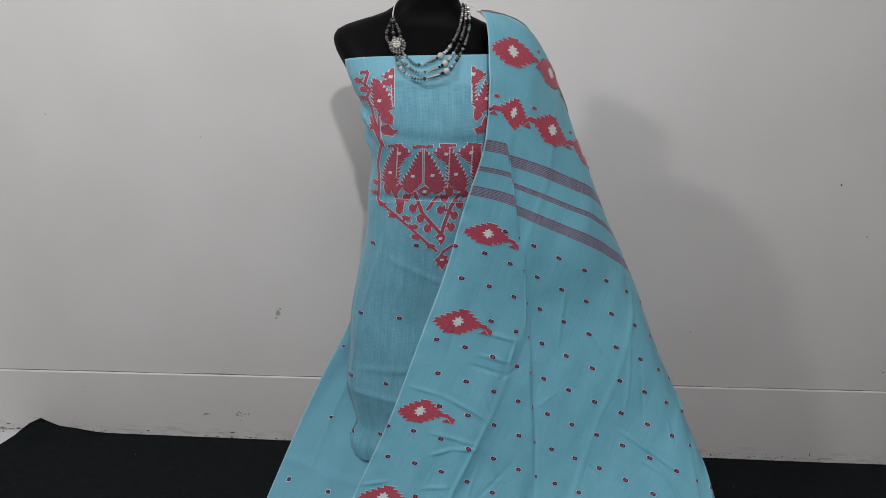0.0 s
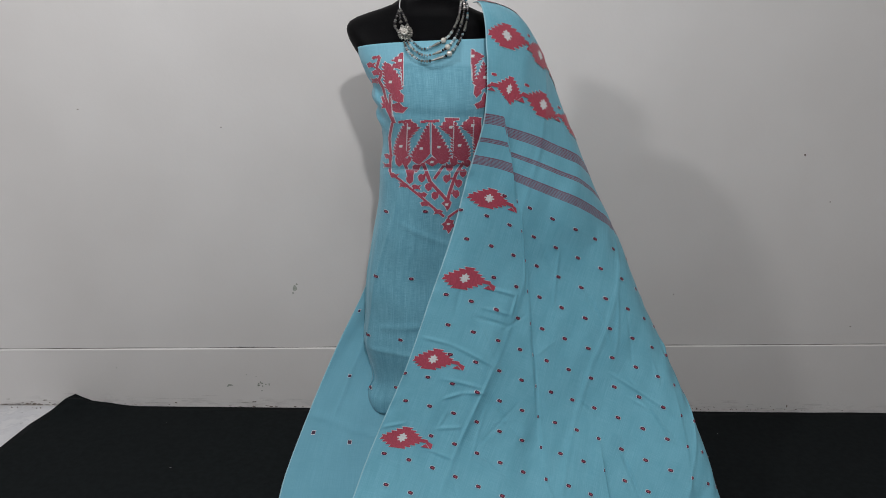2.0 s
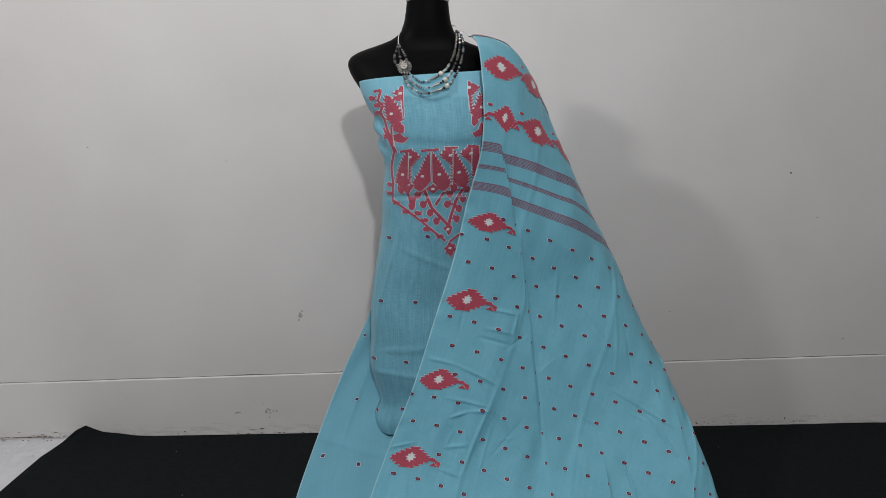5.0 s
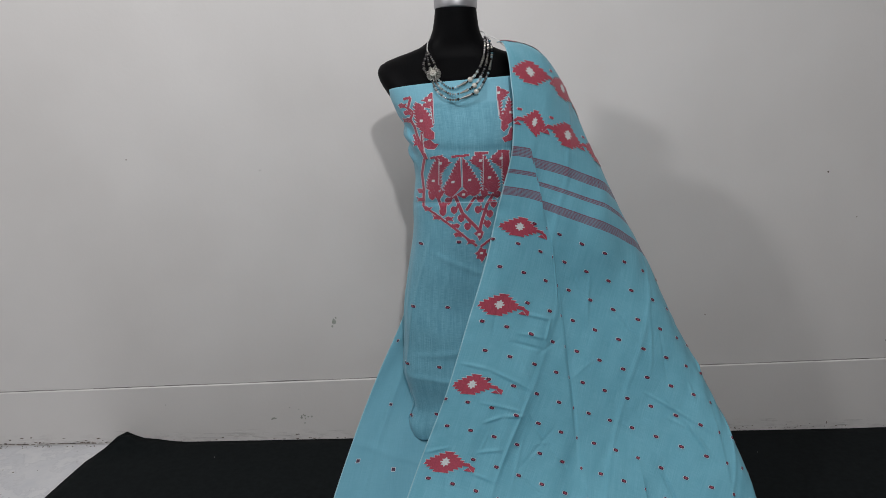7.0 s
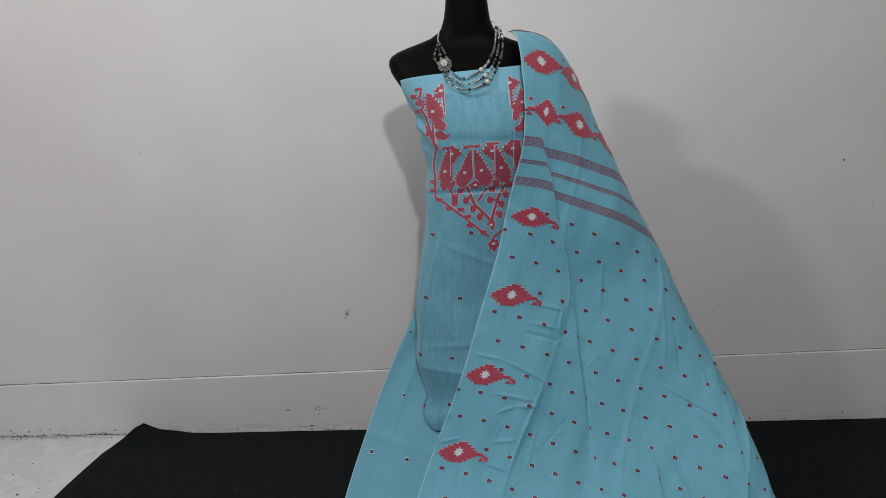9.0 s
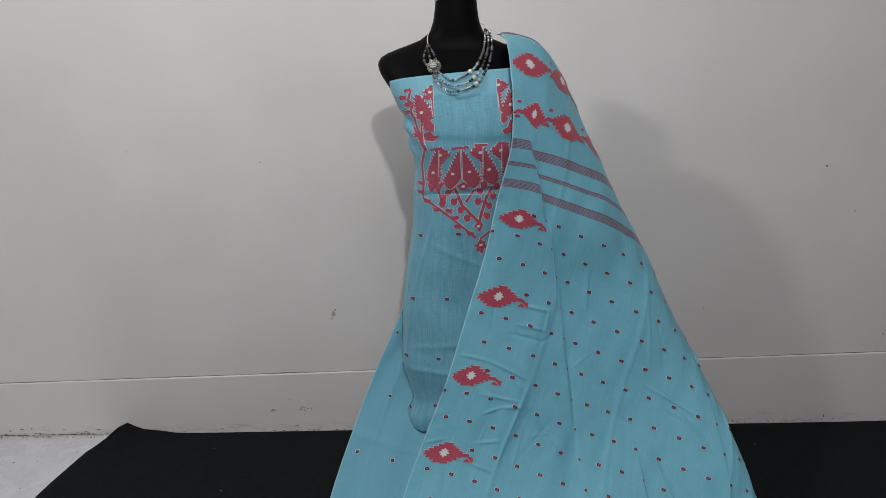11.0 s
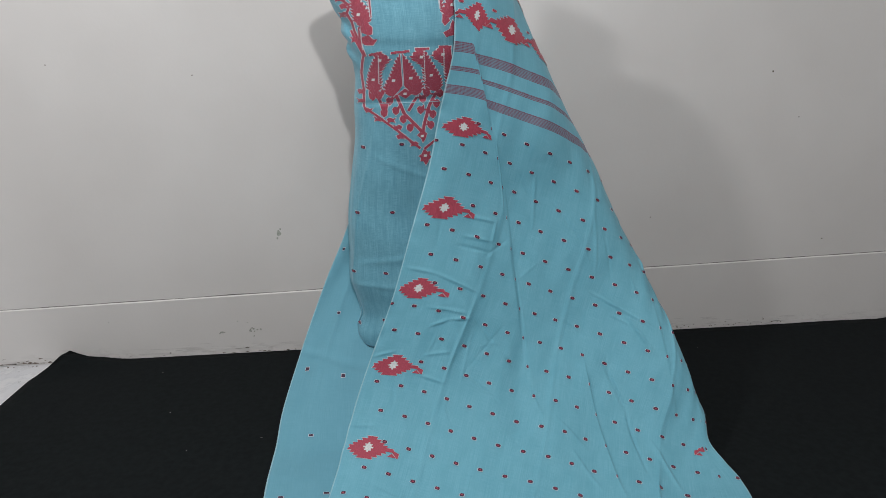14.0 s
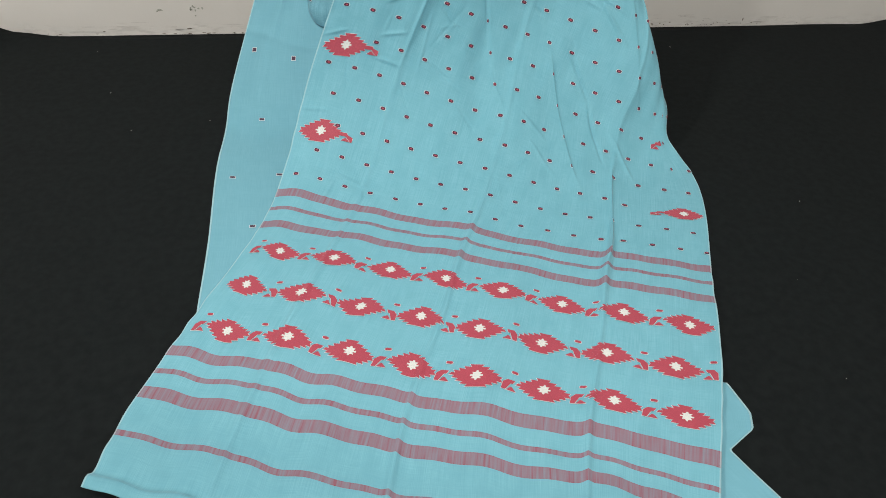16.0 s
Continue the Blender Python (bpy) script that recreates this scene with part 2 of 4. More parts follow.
def spline_basis(n, x):
    """Uniform cubic B-spline weights for n control points at x in 0..1."""
    x = np.clip(np.asarray(x, float), 0, 1) * (n - 3)
    i = np.clip(np.floor(x).astype(int), 0, n - 4)
    f = x - i
    b = np.stack([(1 - f) ** 3 / 6, (3 * f ** 3 - 6 * f * f + 4) / 6, (-3 * f ** 3 + 3 * f * f + 3 * f + 1) / 6, f ** 3 / 6], -1)
    m = np.zeros(x.shape + (n,))
    for k in range(4):
        np.put_along_axis(m, (i + k)[..., None], b[..., k:k + 1], -1)
    return m


def lerp_curve(points, x):
    """Smooth interpolation of rows (key, values...) at x."""
    keys = np.array([q[0] for q in points], float)
    vals = np.array([q[1:] for q in points], float)
    x = np.clip(np.asarray(x, float), keys[0], keys[-1])
    i = np.clip(np.searchsorted(keys, x, side="right") - 1, 0, len(keys) - 2)
    h = (keys[i + 1] - keys[i])
    f = ((x - keys[i]) / h)[..., None]
    slope = np.gradient(vals, keys, axis=0)
    a, b, da, db = vals[i], vals[i + 1], slope[i] * h[..., None], slope[i + 1] * h[..., None]
    return (2 * f ** 3 - 3 * f ** 2 + 1) * a + (f ** 3 - 2 * f ** 2 + f) * da + (3 * f ** 2 - 2 * f ** 3) * b + (f ** 3 - f ** 2) * db


def soft_step(x):
    x = np.clip(x, 0, 1)
    return x * x * (3 - 2 * x)


# ---- the room ----
WALL_Y = 1.985
X0, X1, Y0, H = -2.6, 2.6, -2.6, 2.8


def structure(name, lo, hi, mat, label, category, bevel=0.0):
    bm = bmesh.new()
    box(bm, lo, hi, bevel)
    return tagged(part(name, bm, mat), label, category, kind="structure")


structure("floor", (X0, Y0, -0.12), (X1, WALL_Y, -0.004), FLOOR_TILE, "white smooth floor, bare beside the black cloth", "floor")
structure("wall_north", (X0, WALL_Y, -0.12), (X1, WALL_Y + 0.15, H), WALL, "white painted wall with smudges and small marks", "wall")
# Unseen side walls, back wall and ceiling close the room to bounce light.
structure("unseen_wall_west", (X0 - 0.15, Y0 - 0.15, -0.12), (X0, WALL_Y + 0.15, H), WALL, "unseen plain white painted side wall, added to bounce light", "wall")
structure("unseen_wall_east", (X1, Y0 - 0.15, -0.12), (X1 + 0.15, WALL_Y + 0.15, H), WALL, "unseen plain white painted side wall, added to bounce light", "wall")
structure("unseen_wall_south", (X0, Y0 - 0.15, -0.12), (X1, Y0, H), WALL, "unseen plain white painted back wall, added to bounce light", "wall")
structure("ceiling", (X0, Y0, H), (X1, WALL_Y, H + 0.1), CEILING_PAINT, "unseen plain white ceiling, added to bounce light", "ceiling")


def skirting_height(x):
    return 0.212 + 0.0197 * x


def skirting():
    bm = bmesh.new()
    ys = (WALL_Y - 0.006, WALL_Y)
    n = 60
    rows = []
    for i in range(n + 1):
        x = X0 + (X1 - X0) * i / n
        z = skirting_height(x) + 0.0008 * noise.noise((x * 9, 0, 0))
        rows.append([bm.verts.new(q) for q in ((x, ys[0], -0.003), (x, ys[0], z - 0.003), (x, ys[0] + 0.004, z - 0.0005), (x, ys[1], z))])
    for a, b in zip(rows, rows[1:]):
        for k in range(3):
            bm.faces.new((a[k], b[k], b[k + 1], a[k + 1]))
    ob = tagged(part("baseboard", bm, SKIRTING), "white painted low skirting band along the wall", "baseboard", kind="structure")
    bm = bmesh.new()
    rows = []
    for i in range(n * 4 + 1):
        x = X0 + (X1 - X0) * i / (n * 4)
        z = skirting_height(x)
        h = 0.0014 + 0.0020 * max(0, noise.noise((x * 6, 3, 0)) + 0.4)
        rows.append([bm.verts.new(q) for q in ((x, WALL_Y - 0.0012, z), (x, WALL_Y - 0.0012, z + h))])
    for a, b in zip(rows, rows[1:]):
        bm.faces.new((a[0], b[0], b[1], a[1]))
    part("gap", bm, GAP, ob, "dark dusty gap above the skirting band")


skirting()


def black_cloth():
    """The sheet on the floor: flat, lifted a little against the wall at its two far corners."""
    nx, ny = 120, 110
    verts = []
    for i in range(nx):
        for j in range(ny):
            a, b = i / (nx - 1), j / (ny - 1)
            y = -1.2 + (WALL_Y - 0.012 + 1.2) * b
            left = -1.19 - 0.02 * math.sin(y * 5) + 0.07 * float(soft_step((y - 1.86) / 0.12)) - 0.10 * float(soft_step((1.6 - y) / 1.5))
            x = left + (1.95 - left) * a
            lift = 0.040 * math.exp(-((x + 1.125) / 0.05) ** 2) + 0.012 * math.exp(-((x + 1.03) / 0.06) ** 2) + 0.02 * float(soft_step((x - 1.56) / 0.15))
            z = 0.002 + lift * float(soft_step((y - 1.86) / 0.10))
            z += 0.0025 * max(0.0, noise.noise((x * 3.2, y * 2.6, 1.0))) + 0.001 * noise.noise((x * 14, y * 9, 2.0)) * (0.3 if y > 1.9 else 1) + 0.0007
            verts.append((x, y, max(z, 0.001)))
    ob = mesh_object("floor_cloth", verts, grid_faces(nx, ny), BLACK_CLOTH)
    m = ob.modifiers.new("thickness", "SOLIDIFY")
    m.thickness, m.offset = 0.0012, -1
    return tagged(ob, "black cloth sheet spread on the floor against the wall", "cloth")


black_cloth()


# ---- the dress form ----
FORM_X, FORM_Y = -0.030, 1.605


def ring(bm, cx, cy, z, a, b, n=40, power=2.3, tilt=0.0):
    out = []
    for k in range(n):
        t = 2 * math.pi * k / n
        ct, st = math.cos(t), math.sin(t)
        x = cx + a * math.copysign(abs(ct) ** (2 / power), ct)
        y = cy + b * math.copysign(abs(st) ** (2 / power), st)
        out.append(bm.verts.new((x, y, z + tilt * (y - cy))))
    return out


def bridge(bm, rings, index=0):
    for r, q in zip(rings, rings[1:]):
        for k in range(len(r)):
            f = bm.faces.new((r[k], r[(k + 1) % len(r)], q[(k + 1) % len(r)], q[k]))
            f.material_index = index


def dress_form():
    bm = bmesh.new()
    # height, half width, half depth, forward shift
    profile = [(0.42, 0.080, 0.040, 0.02), (0.55, 0.085, 0.040, 0.015), (0.68, 0.085, 0.050, 0.01), (0.80, 0.078, 0.060, 0.0),
               (0.88, 0.080, 0.080, -0.005), (0.955, 0.088, 0.105, -0.015), (1.01, 0.110, 0.110, -0.025), (1.06, 0.145, 0.105, -0.020),
               (1.090, 0.165, 0.098, -0.012), (1.125, 0.186, 0.080, 0.000), (1.145, 0.190, 0.068, 0.006), (1.160, 0.182, 0.060, 0.010),
               (1.172, 0.160, 0.050, 0.012), (1.184, 0.125, 0.049, 0.014), (1.196, 0.092, 0.049, 0.015), (1.212, 0.069, 0.050, 0.014),
               (1.232, 0.058, 0.050, 0.012), (1.260, 0.052, 0.048, 0.008), (1.285, 0.049, 0.046, 0.004)]
    n_ring = 48
    rings = []
    for i in range(90):
        z = 0.42 + (1.285 - 0.42) * i / 89
        a, b, s = lerp_curve(profile, np.array([z]))[0]
        rings.append(ring(bm, FORM_X, FORM_Y + s, z, a, b, n_ring, 2.15))
    bridge(bm, rings)
    bm.faces.new(list(reversed(rings[0])))
    cap = [ring(bm, FORM_X, FORM_Y + 0.004, z, a, a * 0.94, n_ring, 2.0) for z, a in ((1.284, 0.0465), (1.285, 0.0505), (1.288, 0.0515), (1.318, 0.0515), (1.322, 0.049), (1.323, 0.02))]
    bridge(bm, cap, 1)
    bm.faces.new(cap[-1]).material_index = 1
    pole = [ring(bm, FORM_X, FORM_Y, z, a, a, 24, 2.0) for z, a in ((0.43, 0.016), (0.03, 0.016), (0.025, 0.05), (0.018, 0.13), (0.004, 0.135))]
    bridge(bm, pole, 1)
    bmesh.ops.recalc_face_normals(bm, faces=bm.faces)
    ob = part("dress_form", bm, [BLACK_PAINT, STEEL], smooth=True)
    return tagged(ob, "matt black female dress form with a steel neck cap", "mannequin")


dress_form()

# ---- the kurta cloth, pinned round the dress form ----
# height: left side, right side, front of the bust line, side depth
KURTA_SHAPE = [(0.13, -0.150, 0.20, 1.572, 1.66), (0.18, -0.172, 0.20, 1.560, 1.67), (0.22, -0.181, 0.20, 1.552, 1.67), (0.27, -0.163, 0.20, 1.556, 1.66), (0.31, -0.171, 0.20, 1.552, 1.67), (0.36, -0.184, 0.19, 1.540, 1.68), (0.45, -0.182, 0.18, 1.538, 1.68), (0.55, -0.178, 0.17, 1.537, 1.67),
               (0.65, -0.163, 0.165, 1.527, 1.66), (0.75, -0.147, 0.160, 1.508, 1.65), (0.83, -0.144, 0.160, 1.495, 1.64), (0.90, -0.137, 0.160, 1.470, 1.63),
               (0.96, -0.151, 0.165, 1.450, 1.62), (1.02, -0.163, 0.170, 1.452, 1.61), (1.07, -0.186, 0.175, 1.468, 1.60), (1.14, -0.205, 0.180, 1.492, 1.60)]


def kurta_top(a):
    return 1.098 + 0.040 * (a + 1) / 2


def kurta_point(a, z):
    """a: -1 at the left side, 1 at the right side."""
    a, z = np.broadcast_arrays(np.asarray(a, float), np.asarray(z, float))
    left, right, front, side = np.moveaxis(lerp_curve(KURTA_SHAPE, z), -1, 0)
    ang = a * np.pi / 2
    x = (left + right) / 2 + (right - left) / 2 * np.sign(np.sin(ang)) * np.abs(np.sin(ang)) ** 1.0
    y = side - (side - front) * np.abs(np.cos(ang)) ** 0.75
    low = soft_step((0.86 - z) / 0.3)
    y = y + low * (0.004 * np.sin(x * 46 + z * 3) + 0.003 * np.sin(x * 21 - z * 9 + 1))
    y = y - 0.015 * np.exp(-((a + 0.80) / 0.16) ** 2) * np.exp(-((z - 0.985) / 0.055) ** 2) * np.sin(z * 95 + a * 14)
    x = x - 0.0055 * np.exp(-((a + 0.95) / 0.22) ** 2) * np.exp(-((z - 0.985) / 0.050) ** 2) * np.sin(z * 130 + a * 9)
    y = y - low * 0.004 * np.exp(-((a + 0.93) / 0.06) ** 2) + low * 0.005 * np.exp(-((a + 0.84) / 0.05) ** 2)
    y = y - 0.006 * np.exp(-((z - 0.24) / 0.03) ** 2) * np.sin(x * 60 + 1) + 0.002 * low * np.sin(z * 37 + x * 12)
    y = y + 0.0030 * np.exp(-((z - 0.972 + 0.012 * np.cos(a * 3)) / 0.012) ** 2) - 0.0030 * np.exp(-((z - 0.372 - 0.01 * a) / 0.007) ** 2) * soft_step((a + 0.9) / 0.3)
    y = y - 0.0025 * np.exp(-((z - 0.455 - 0.05 * a) / 0.009) ** 2) * soft_step((a + 0.75) / 0.3) - 0.002 * np.exp(-((z - 0.665 + 0.10 * a) / 0.008) ** 2) * soft_step((a + 0.6) / 0.3)
    y = y - 0.0040 * np.exp(-((a + 0.60 - 0.8 * (z - 0.62)) / 0.030) ** 2) * low
    y = y + 0.0035 * np.exp(-((z - 0.845 - 0.02 * a) / 0.006) ** 2)
    return np.stack([x, y, z], -1)


def kurta_front(x, z, off=0.0):
    """The place on the front of the kurta at x and z, lifted by off."""
    x, z = np.broadcast_arrays(np.asarray(x, float), np.asarray(z, float))
    left, right, front, side = np.moveaxis(lerp_curve(KURTA_SHAPE, z), -1, 0)
    s = np.clip((x - (left + right) / 2) / ((right - left) / 2), -0.999, 0.999)
    a = np.arcsin(s) / (np.pi / 2)
    q = kurta_point(a, z)
    e = 1e-3
    du, dz = kurta_point(a + e, z) - q, kurta_point(a, z + e) - q
    n = np.cross(du, dz)
    n = n / np.linalg.norm(n, axis=-1, keepdims=True)
    return q + n * off


def kurta():
    nu, nv = 130, 200
    aa, bb = np.meshgrid(np.linspace(-1.0, 1.0, nu), np.linspace(0, 1, nv), indexing="ij")
    hem = 0.198 - 0.014 * np.exp(-((aa + 0.62) / 0.16) ** 2) + 0.03 * soft_step((aa + 0.50) / 0.5)
    zz = hem + (kurta_top(aa) - hem) * bb
    pts = kurta_point(aa, zz)
    uvs = np.stack([pts[..., 0] + 0.3 * aa, pts[..., 2]], -1)
    ob = mesh_object("kurta_cloth", pts.reshape(-1, 3), grid_faces(nu, nv), KURTA, uvs=uvs.reshape(-1, 2))
    m = ob.modifiers.new("thickness", "SOLIDIFY")
    m.thickness, m.offset = 0.0012, -1
    return tagged(ob, "sky blue cotton kurta cloth with a crimson woven yoke", "dress fabric")


KURTA_CLOTH = kurta()

# ---- the salwar cloth: hangs behind the kurta and runs out over the floor ----
# length: left edge, then right edge
SALWAR_HANG = [(0.00, -0.150, 1.690, 0.640, 0.15, 1.700, 0.640), (0.12, -0.178, 1.698, 0.520, 0.20, 1.690, 0.500), (0.30, -0.260, 1.690, 0.335, 0.28, 1.690, 0.320), (0.47, -0.328, 1.615, 0.175, 0.36, 1.630, 0.150),
                (0.60, -0.375, 1.500, 0.052, 0.50, 1.500, 0.030), (0.68, -0.381, 1.430, 0.014, 0.545, 1.400, 0.006), (0.82, -0.382, 1.290, 0.006, 0.563, 1.220, 0.005), (1.12, -0.361, 0.990, 0.006, 0.540, 0.930, 0.005)]
SALWAR_END = [(1.31, -0.352, 0.800, 0.006, 0.48, 0.700, 0.005), (1.40, -0.345, 0.700, 0.006, 0.495, 0.600, 0.005), (1.42, -0.343, 0.678, 0.006, 0.540, 0.593, 0.006),
                (1.48, -0.338, 0.610, 0.006, 0.553, 0.532, 0.007), (1.51, -0.335, 0.575, 0.006, 0.545, 0.503, 0.006), (1.55, -0.332, 0.530, 0.006, 0.493, 0.470, 0.005), (1.60, -0.328, 0.480, 0.006, 0.512, 0.430, 0.005),
                (1.66, -0.324, 0.420, 0.006, 0.535, 0.385, 0.005), (1.75, -0.320, 0.340, 0.006, 0.560, 0.330, 0.005)]
SALWAR_EDGES = SALWAR_HANG + SALWAR_END


def salwar_point(a, v):
    """a: 0 at the left edge, 1 at the right edge; v: metres along the cloth."""
    a, v = np.broadcast_arrays(np.asarray(a, float), np.asarray(v, float))
    e = lerp_curve(SALWAR_EDGES, v)
    left, right = e[..., :3], e[..., 3:].copy()
    keys = [k[0] for k in SALWAR_EDGES]
    for i in range(3):
        right[..., i] = np.where(v > 1.36, np.interp(v, keys, [k[4 + i] for k in SALWAR_EDGES]), right[..., i])
    q = left + (right - left) * a[..., None]
    up = 1 - soft_step((v - 0.5) / 0.25)
    q[..., 1] -= up * (0.025 * np.sin(np.pi * np.clip(a, 0, 1)) ** 0.8)
    q[..., 1] += up * 0.006 * np.sin(a * 17 + v * 2) * soft_step(a * 8)
    q[..., 1] += up * (0.0035 * np.sin(a * 41 + v * 9) * np.sin(v * 13 + a * 5) - 0.004 * np.exp(-((v - 0.47 - 0.12 * a) / 0.008) ** 2) - 0.003 * np.exp(-((a - 0.15 + 0.10 * v) / 0.012) ** 2))
    q[..., 2] = np.maximum(q[..., 2] + (1 - up) * 0.0015 * np.sin(a * 30 + v * 9), 0.0045)
    return q


def salwar():
    nu, nv = 160, 340
    aa, vv = np.meshgrid(np.linspace(0, 1, nu), np.linspace(0, 1.75, nv), indexing="ij")
    pts = salwar_point(aa, vv)
    ob = mesh_object("salwar_cloth", pts.reshape(-1, 3), grid_faces(nu, nv, True), SALWAR, uvs=np.stack([aa * 0.8, vv], -1).reshape(-1, 2))
    m = ob.modifiers.new("thickness", "SOLIDIFY")
    m.thickness, m.offset = 0.0012, -1
    return tagged(ob, "pale sky blue cotton cloth hanging below the kurta", "fabric")


SALWAR_CLOTH = salwar()

# ---- the dupatta: over the shoulder, down the front and out over the floor ----
# Nine guide lines run along the cloth, from the one selvedge to the other, each from the shoulder down to the end on the floor.
EDGE_LINE = [(0.018, 1.854, 0.996), (-0.014, 1.647, 1.150), (-0.031, 1.447, 1.117), (-0.082, 1.390, 0.979), (-0.156, 1.437, 0.811), (-0.205, 1.532, 0.696), (-0.151, 1.462, 0.561), (-0.158, 1.384, 0.415), (-0.309, 1.394, 0.279), (-0.357, 1.374, 0.133), (-0.361, 1.251, 0.029), (-0.354, 1.066, -0.011), (-0.395, 0.934, -0.008), (-0.477, 0.788, -0.009), (-0.555, 0.647, -0.004), (-0.597, 0.501, 0.015), (-0.610, 0.359, 0.001)]
HEM_LINE = [(0.004, 1.736, 1.033), (0.066, 1.501, 1.304), (0.075, 1.415, 1.140), (0.098, 1.449, 0.967), (0.073, 1.496, 0.860), (0.052, 1.456, 0.714), (-0.034, 1.443, 0.558), (-0.080, 1.423, 0.411), (-0.120, 1.382, 0.277), (-0.177, 1.343, 0.145), (-0.221, 1.216, 0.041), (-0.267, 1.059, 0.010), (-0.316, 0.921, 0.023), (-0.377, 0.761, 0.014), (-0.426, 0.613, 0.009), (-0.451, 0.464, 0.021), (-0.476, 0.313, -0.009)]
SHOULDER_LINE = [(0.001, 1.737, 1.040), (0.175, 1.660, 1.217), (0.255, 1.567, 1.081), (0.263, 1.481, 0.895), (0.199, 1.461, 0.784), (0.193, 1.536, 0.646), (0.150, 1.480, 0.491), (0.089, 1.413, 0.374), (0.028, 1.394, 0.232), (-0.023, 1.299, 0.104), (-0.071, 1.159, 0.020), (-0.131, 1.025, 0.003), (-0.184, 0.885, 0.019), (-0.240, 0.728, 0.015), (-0.279, 0.580, 0.012), (-0.308, 0.412, 0.016), (-0.347, 0.259, -0.006)]
FRONT_LINE = [(-0.018, 1.753, 1.026), (0.153, 1.802, 1.041), (0.306, 1.741, 0.974), (0.388, 1.605, 0.850), (0.382, 1.501, 0.711), (0.324, 1.521, 0.575), (0.295, 1.505, 0.420), (0.246, 1.450, 0.279), (0.171, 1.375, 0.166), (0.116, 1.251, 0.065), (0.078, 1.096, 0.005), (0.018, 0.979, 0.004), (-0.024, 0.833, 0.012), (-0.093, 0.673, 0.012), (-0.139, 0.519, 0.010), (-0.167, 0.358, 0.013), (-0.218, 0.222, 0.002)]
MIDDLE_LINE = [(-0.044, 1.726, 0.972), (0.071, 1.827, 0.873), (0.238, 1.828, 0.821), (0.399, 1.749, 0.742), (0.515, 1.618, 0.623), (0.521, 1.476, 0.504), (0.458, 1.481, 0.369), (0.379, 1.472, 0.231), (0.342, 1.343, 0.130), (0.275, 1.201, 0.046), (0.215, 1.056, 0.010), (0.151, 0.927, 0.014), (0.112, 0.782, 0.013), (0.044, 0.629, 0.013), (0.001, 0.469, 0.011), (-0.019, 0.323, 0.013), (-0.077, 0.205, 0.012)]
SIDE_LINE = [(-0.069, 1.665, 0.891), (0.021, 1.745, 0.760), (0.139, 1.782, 0.655), (0.283, 1.804, 0.568), (0.446, 1.755, 0.492), (0.599, 1.600, 0.419), (0.636, 1.424, 0.314), (0.535, 1.352, 0.195), (0.434, 1.338, 0.080), (0.413, 1.148, 0.014), (0.359, 0.982, -0.004), (0.298, 0.868, 0.008), (0.256, 0.736, 0.012), (0.187, 0.582, 0.012), (0.156, 0.447, 0.012), (0.141, 0.311, 0.010), (0.074, 0.197, 0.021)]
LOOSE_LINE = [(-0.058, 1.665, 0.885), (0.025, 1.679, 0.753), (0.123, 1.676, 0.627), (0.221, 1.684, 0.506), (0.342, 1.680, 0.407), (0.491, 1.647, 0.330), (0.636, 1.478, 0.275), (0.694, 1.325, 0.176), (0.601, 1.268, 0.024), (0.537, 1.134, 0.012), (0.495, 0.961, 0.002), (0.440, 0.820, 0.012), (0.392, 0.676, 0.009), (0.339, 0.536, 0.011), (0.307, 0.433, 0.016), (0.278, 0.301, 0.008), (0.210, 0.174, 0.030)]
BACK_LINE = [(-0.011, 1.704, 0.935), (0.083, 1.644, 0.810), (0.171, 1.580, 0.696), (0.223, 1.521, 0.537), (0.273, 1.508, 0.372), (0.363, 1.561, 0.240), (0.514, 1.509, 0.200), (0.650, 1.395, 0.140), (0.718, 1.248, 0.017), (0.713, 1.065, -0.023), (0.651, 0.925, 0.004), (0.595, 0.778, 0.033), (0.551, 0.635, 0.014), (0.486, 0.490, 0.015), (0.431, 0.366, 0.015), (0.381, 0.254, 0.008), (0.325, 0.126, 0.031)]
FAR_LINE = [(0.033, 1.683, 0.941), (0.124, 1.600, 0.841), (0.181, 1.514, 0.717), (0.212, 1.459, 0.536), (0.246, 1.441, 0.329), (0.322, 1.462, 0.148), (0.422, 1.466, 0.107), (0.591, 1.415, 0.103), (0.797, 1.295, 0.056), (0.766, 1.064, 0.002), (0.730, 0.856, 0.000), (0.714, 0.715, -0.009), (0.689, 0.583, 0.030), (0.615, 0.410, 0.016), (0.537, 0.257, 0.010), (0.483, 0.176, 0.004), (0.422, 0.061, 0.035)]
GUIDES = (EDGE_LINE, HEM_LINE, SHOULDER_LINE, FRONT_LINE, MIDDLE_LINE, SIDE_LINE, LOOSE_LINE, BACK_LINE, FAR_LINE)
WIDTH, V_TOP, V_END = 0.965, -0.50, 1.70
NET = np.array(GUIDES).transpose(1, 0, 2)  # along, across
DOT_FIRST, DOT_PITCH, ROW_PITCH = 0.032, 0.0578, 1 / 15


def pleat_line(v):
    return np.maximum(DOT_FIRST + DOT_PITCH * (2 + 7.5 * v), 0.07 + 0.4 * np.maximum(0, -0.25 - v))


def pleat_width(v):
    return 0.05 * np.clip((0.66 - v) / 0.36, 0, 1) * np.clip((v + 0.42) / 0.2, 0.1, 1)


def net_point(s, v):
    a = spline_basis(NET.shape[1], np.asarray(s) / WIDTH)
    b = spline_basis(NET.shape[0], (np.asarray(v) - V_TOP) / (V_END - V_TOP))
    q = np.einsum("...j,...i,jik->...k", b, a, NET)
    return q


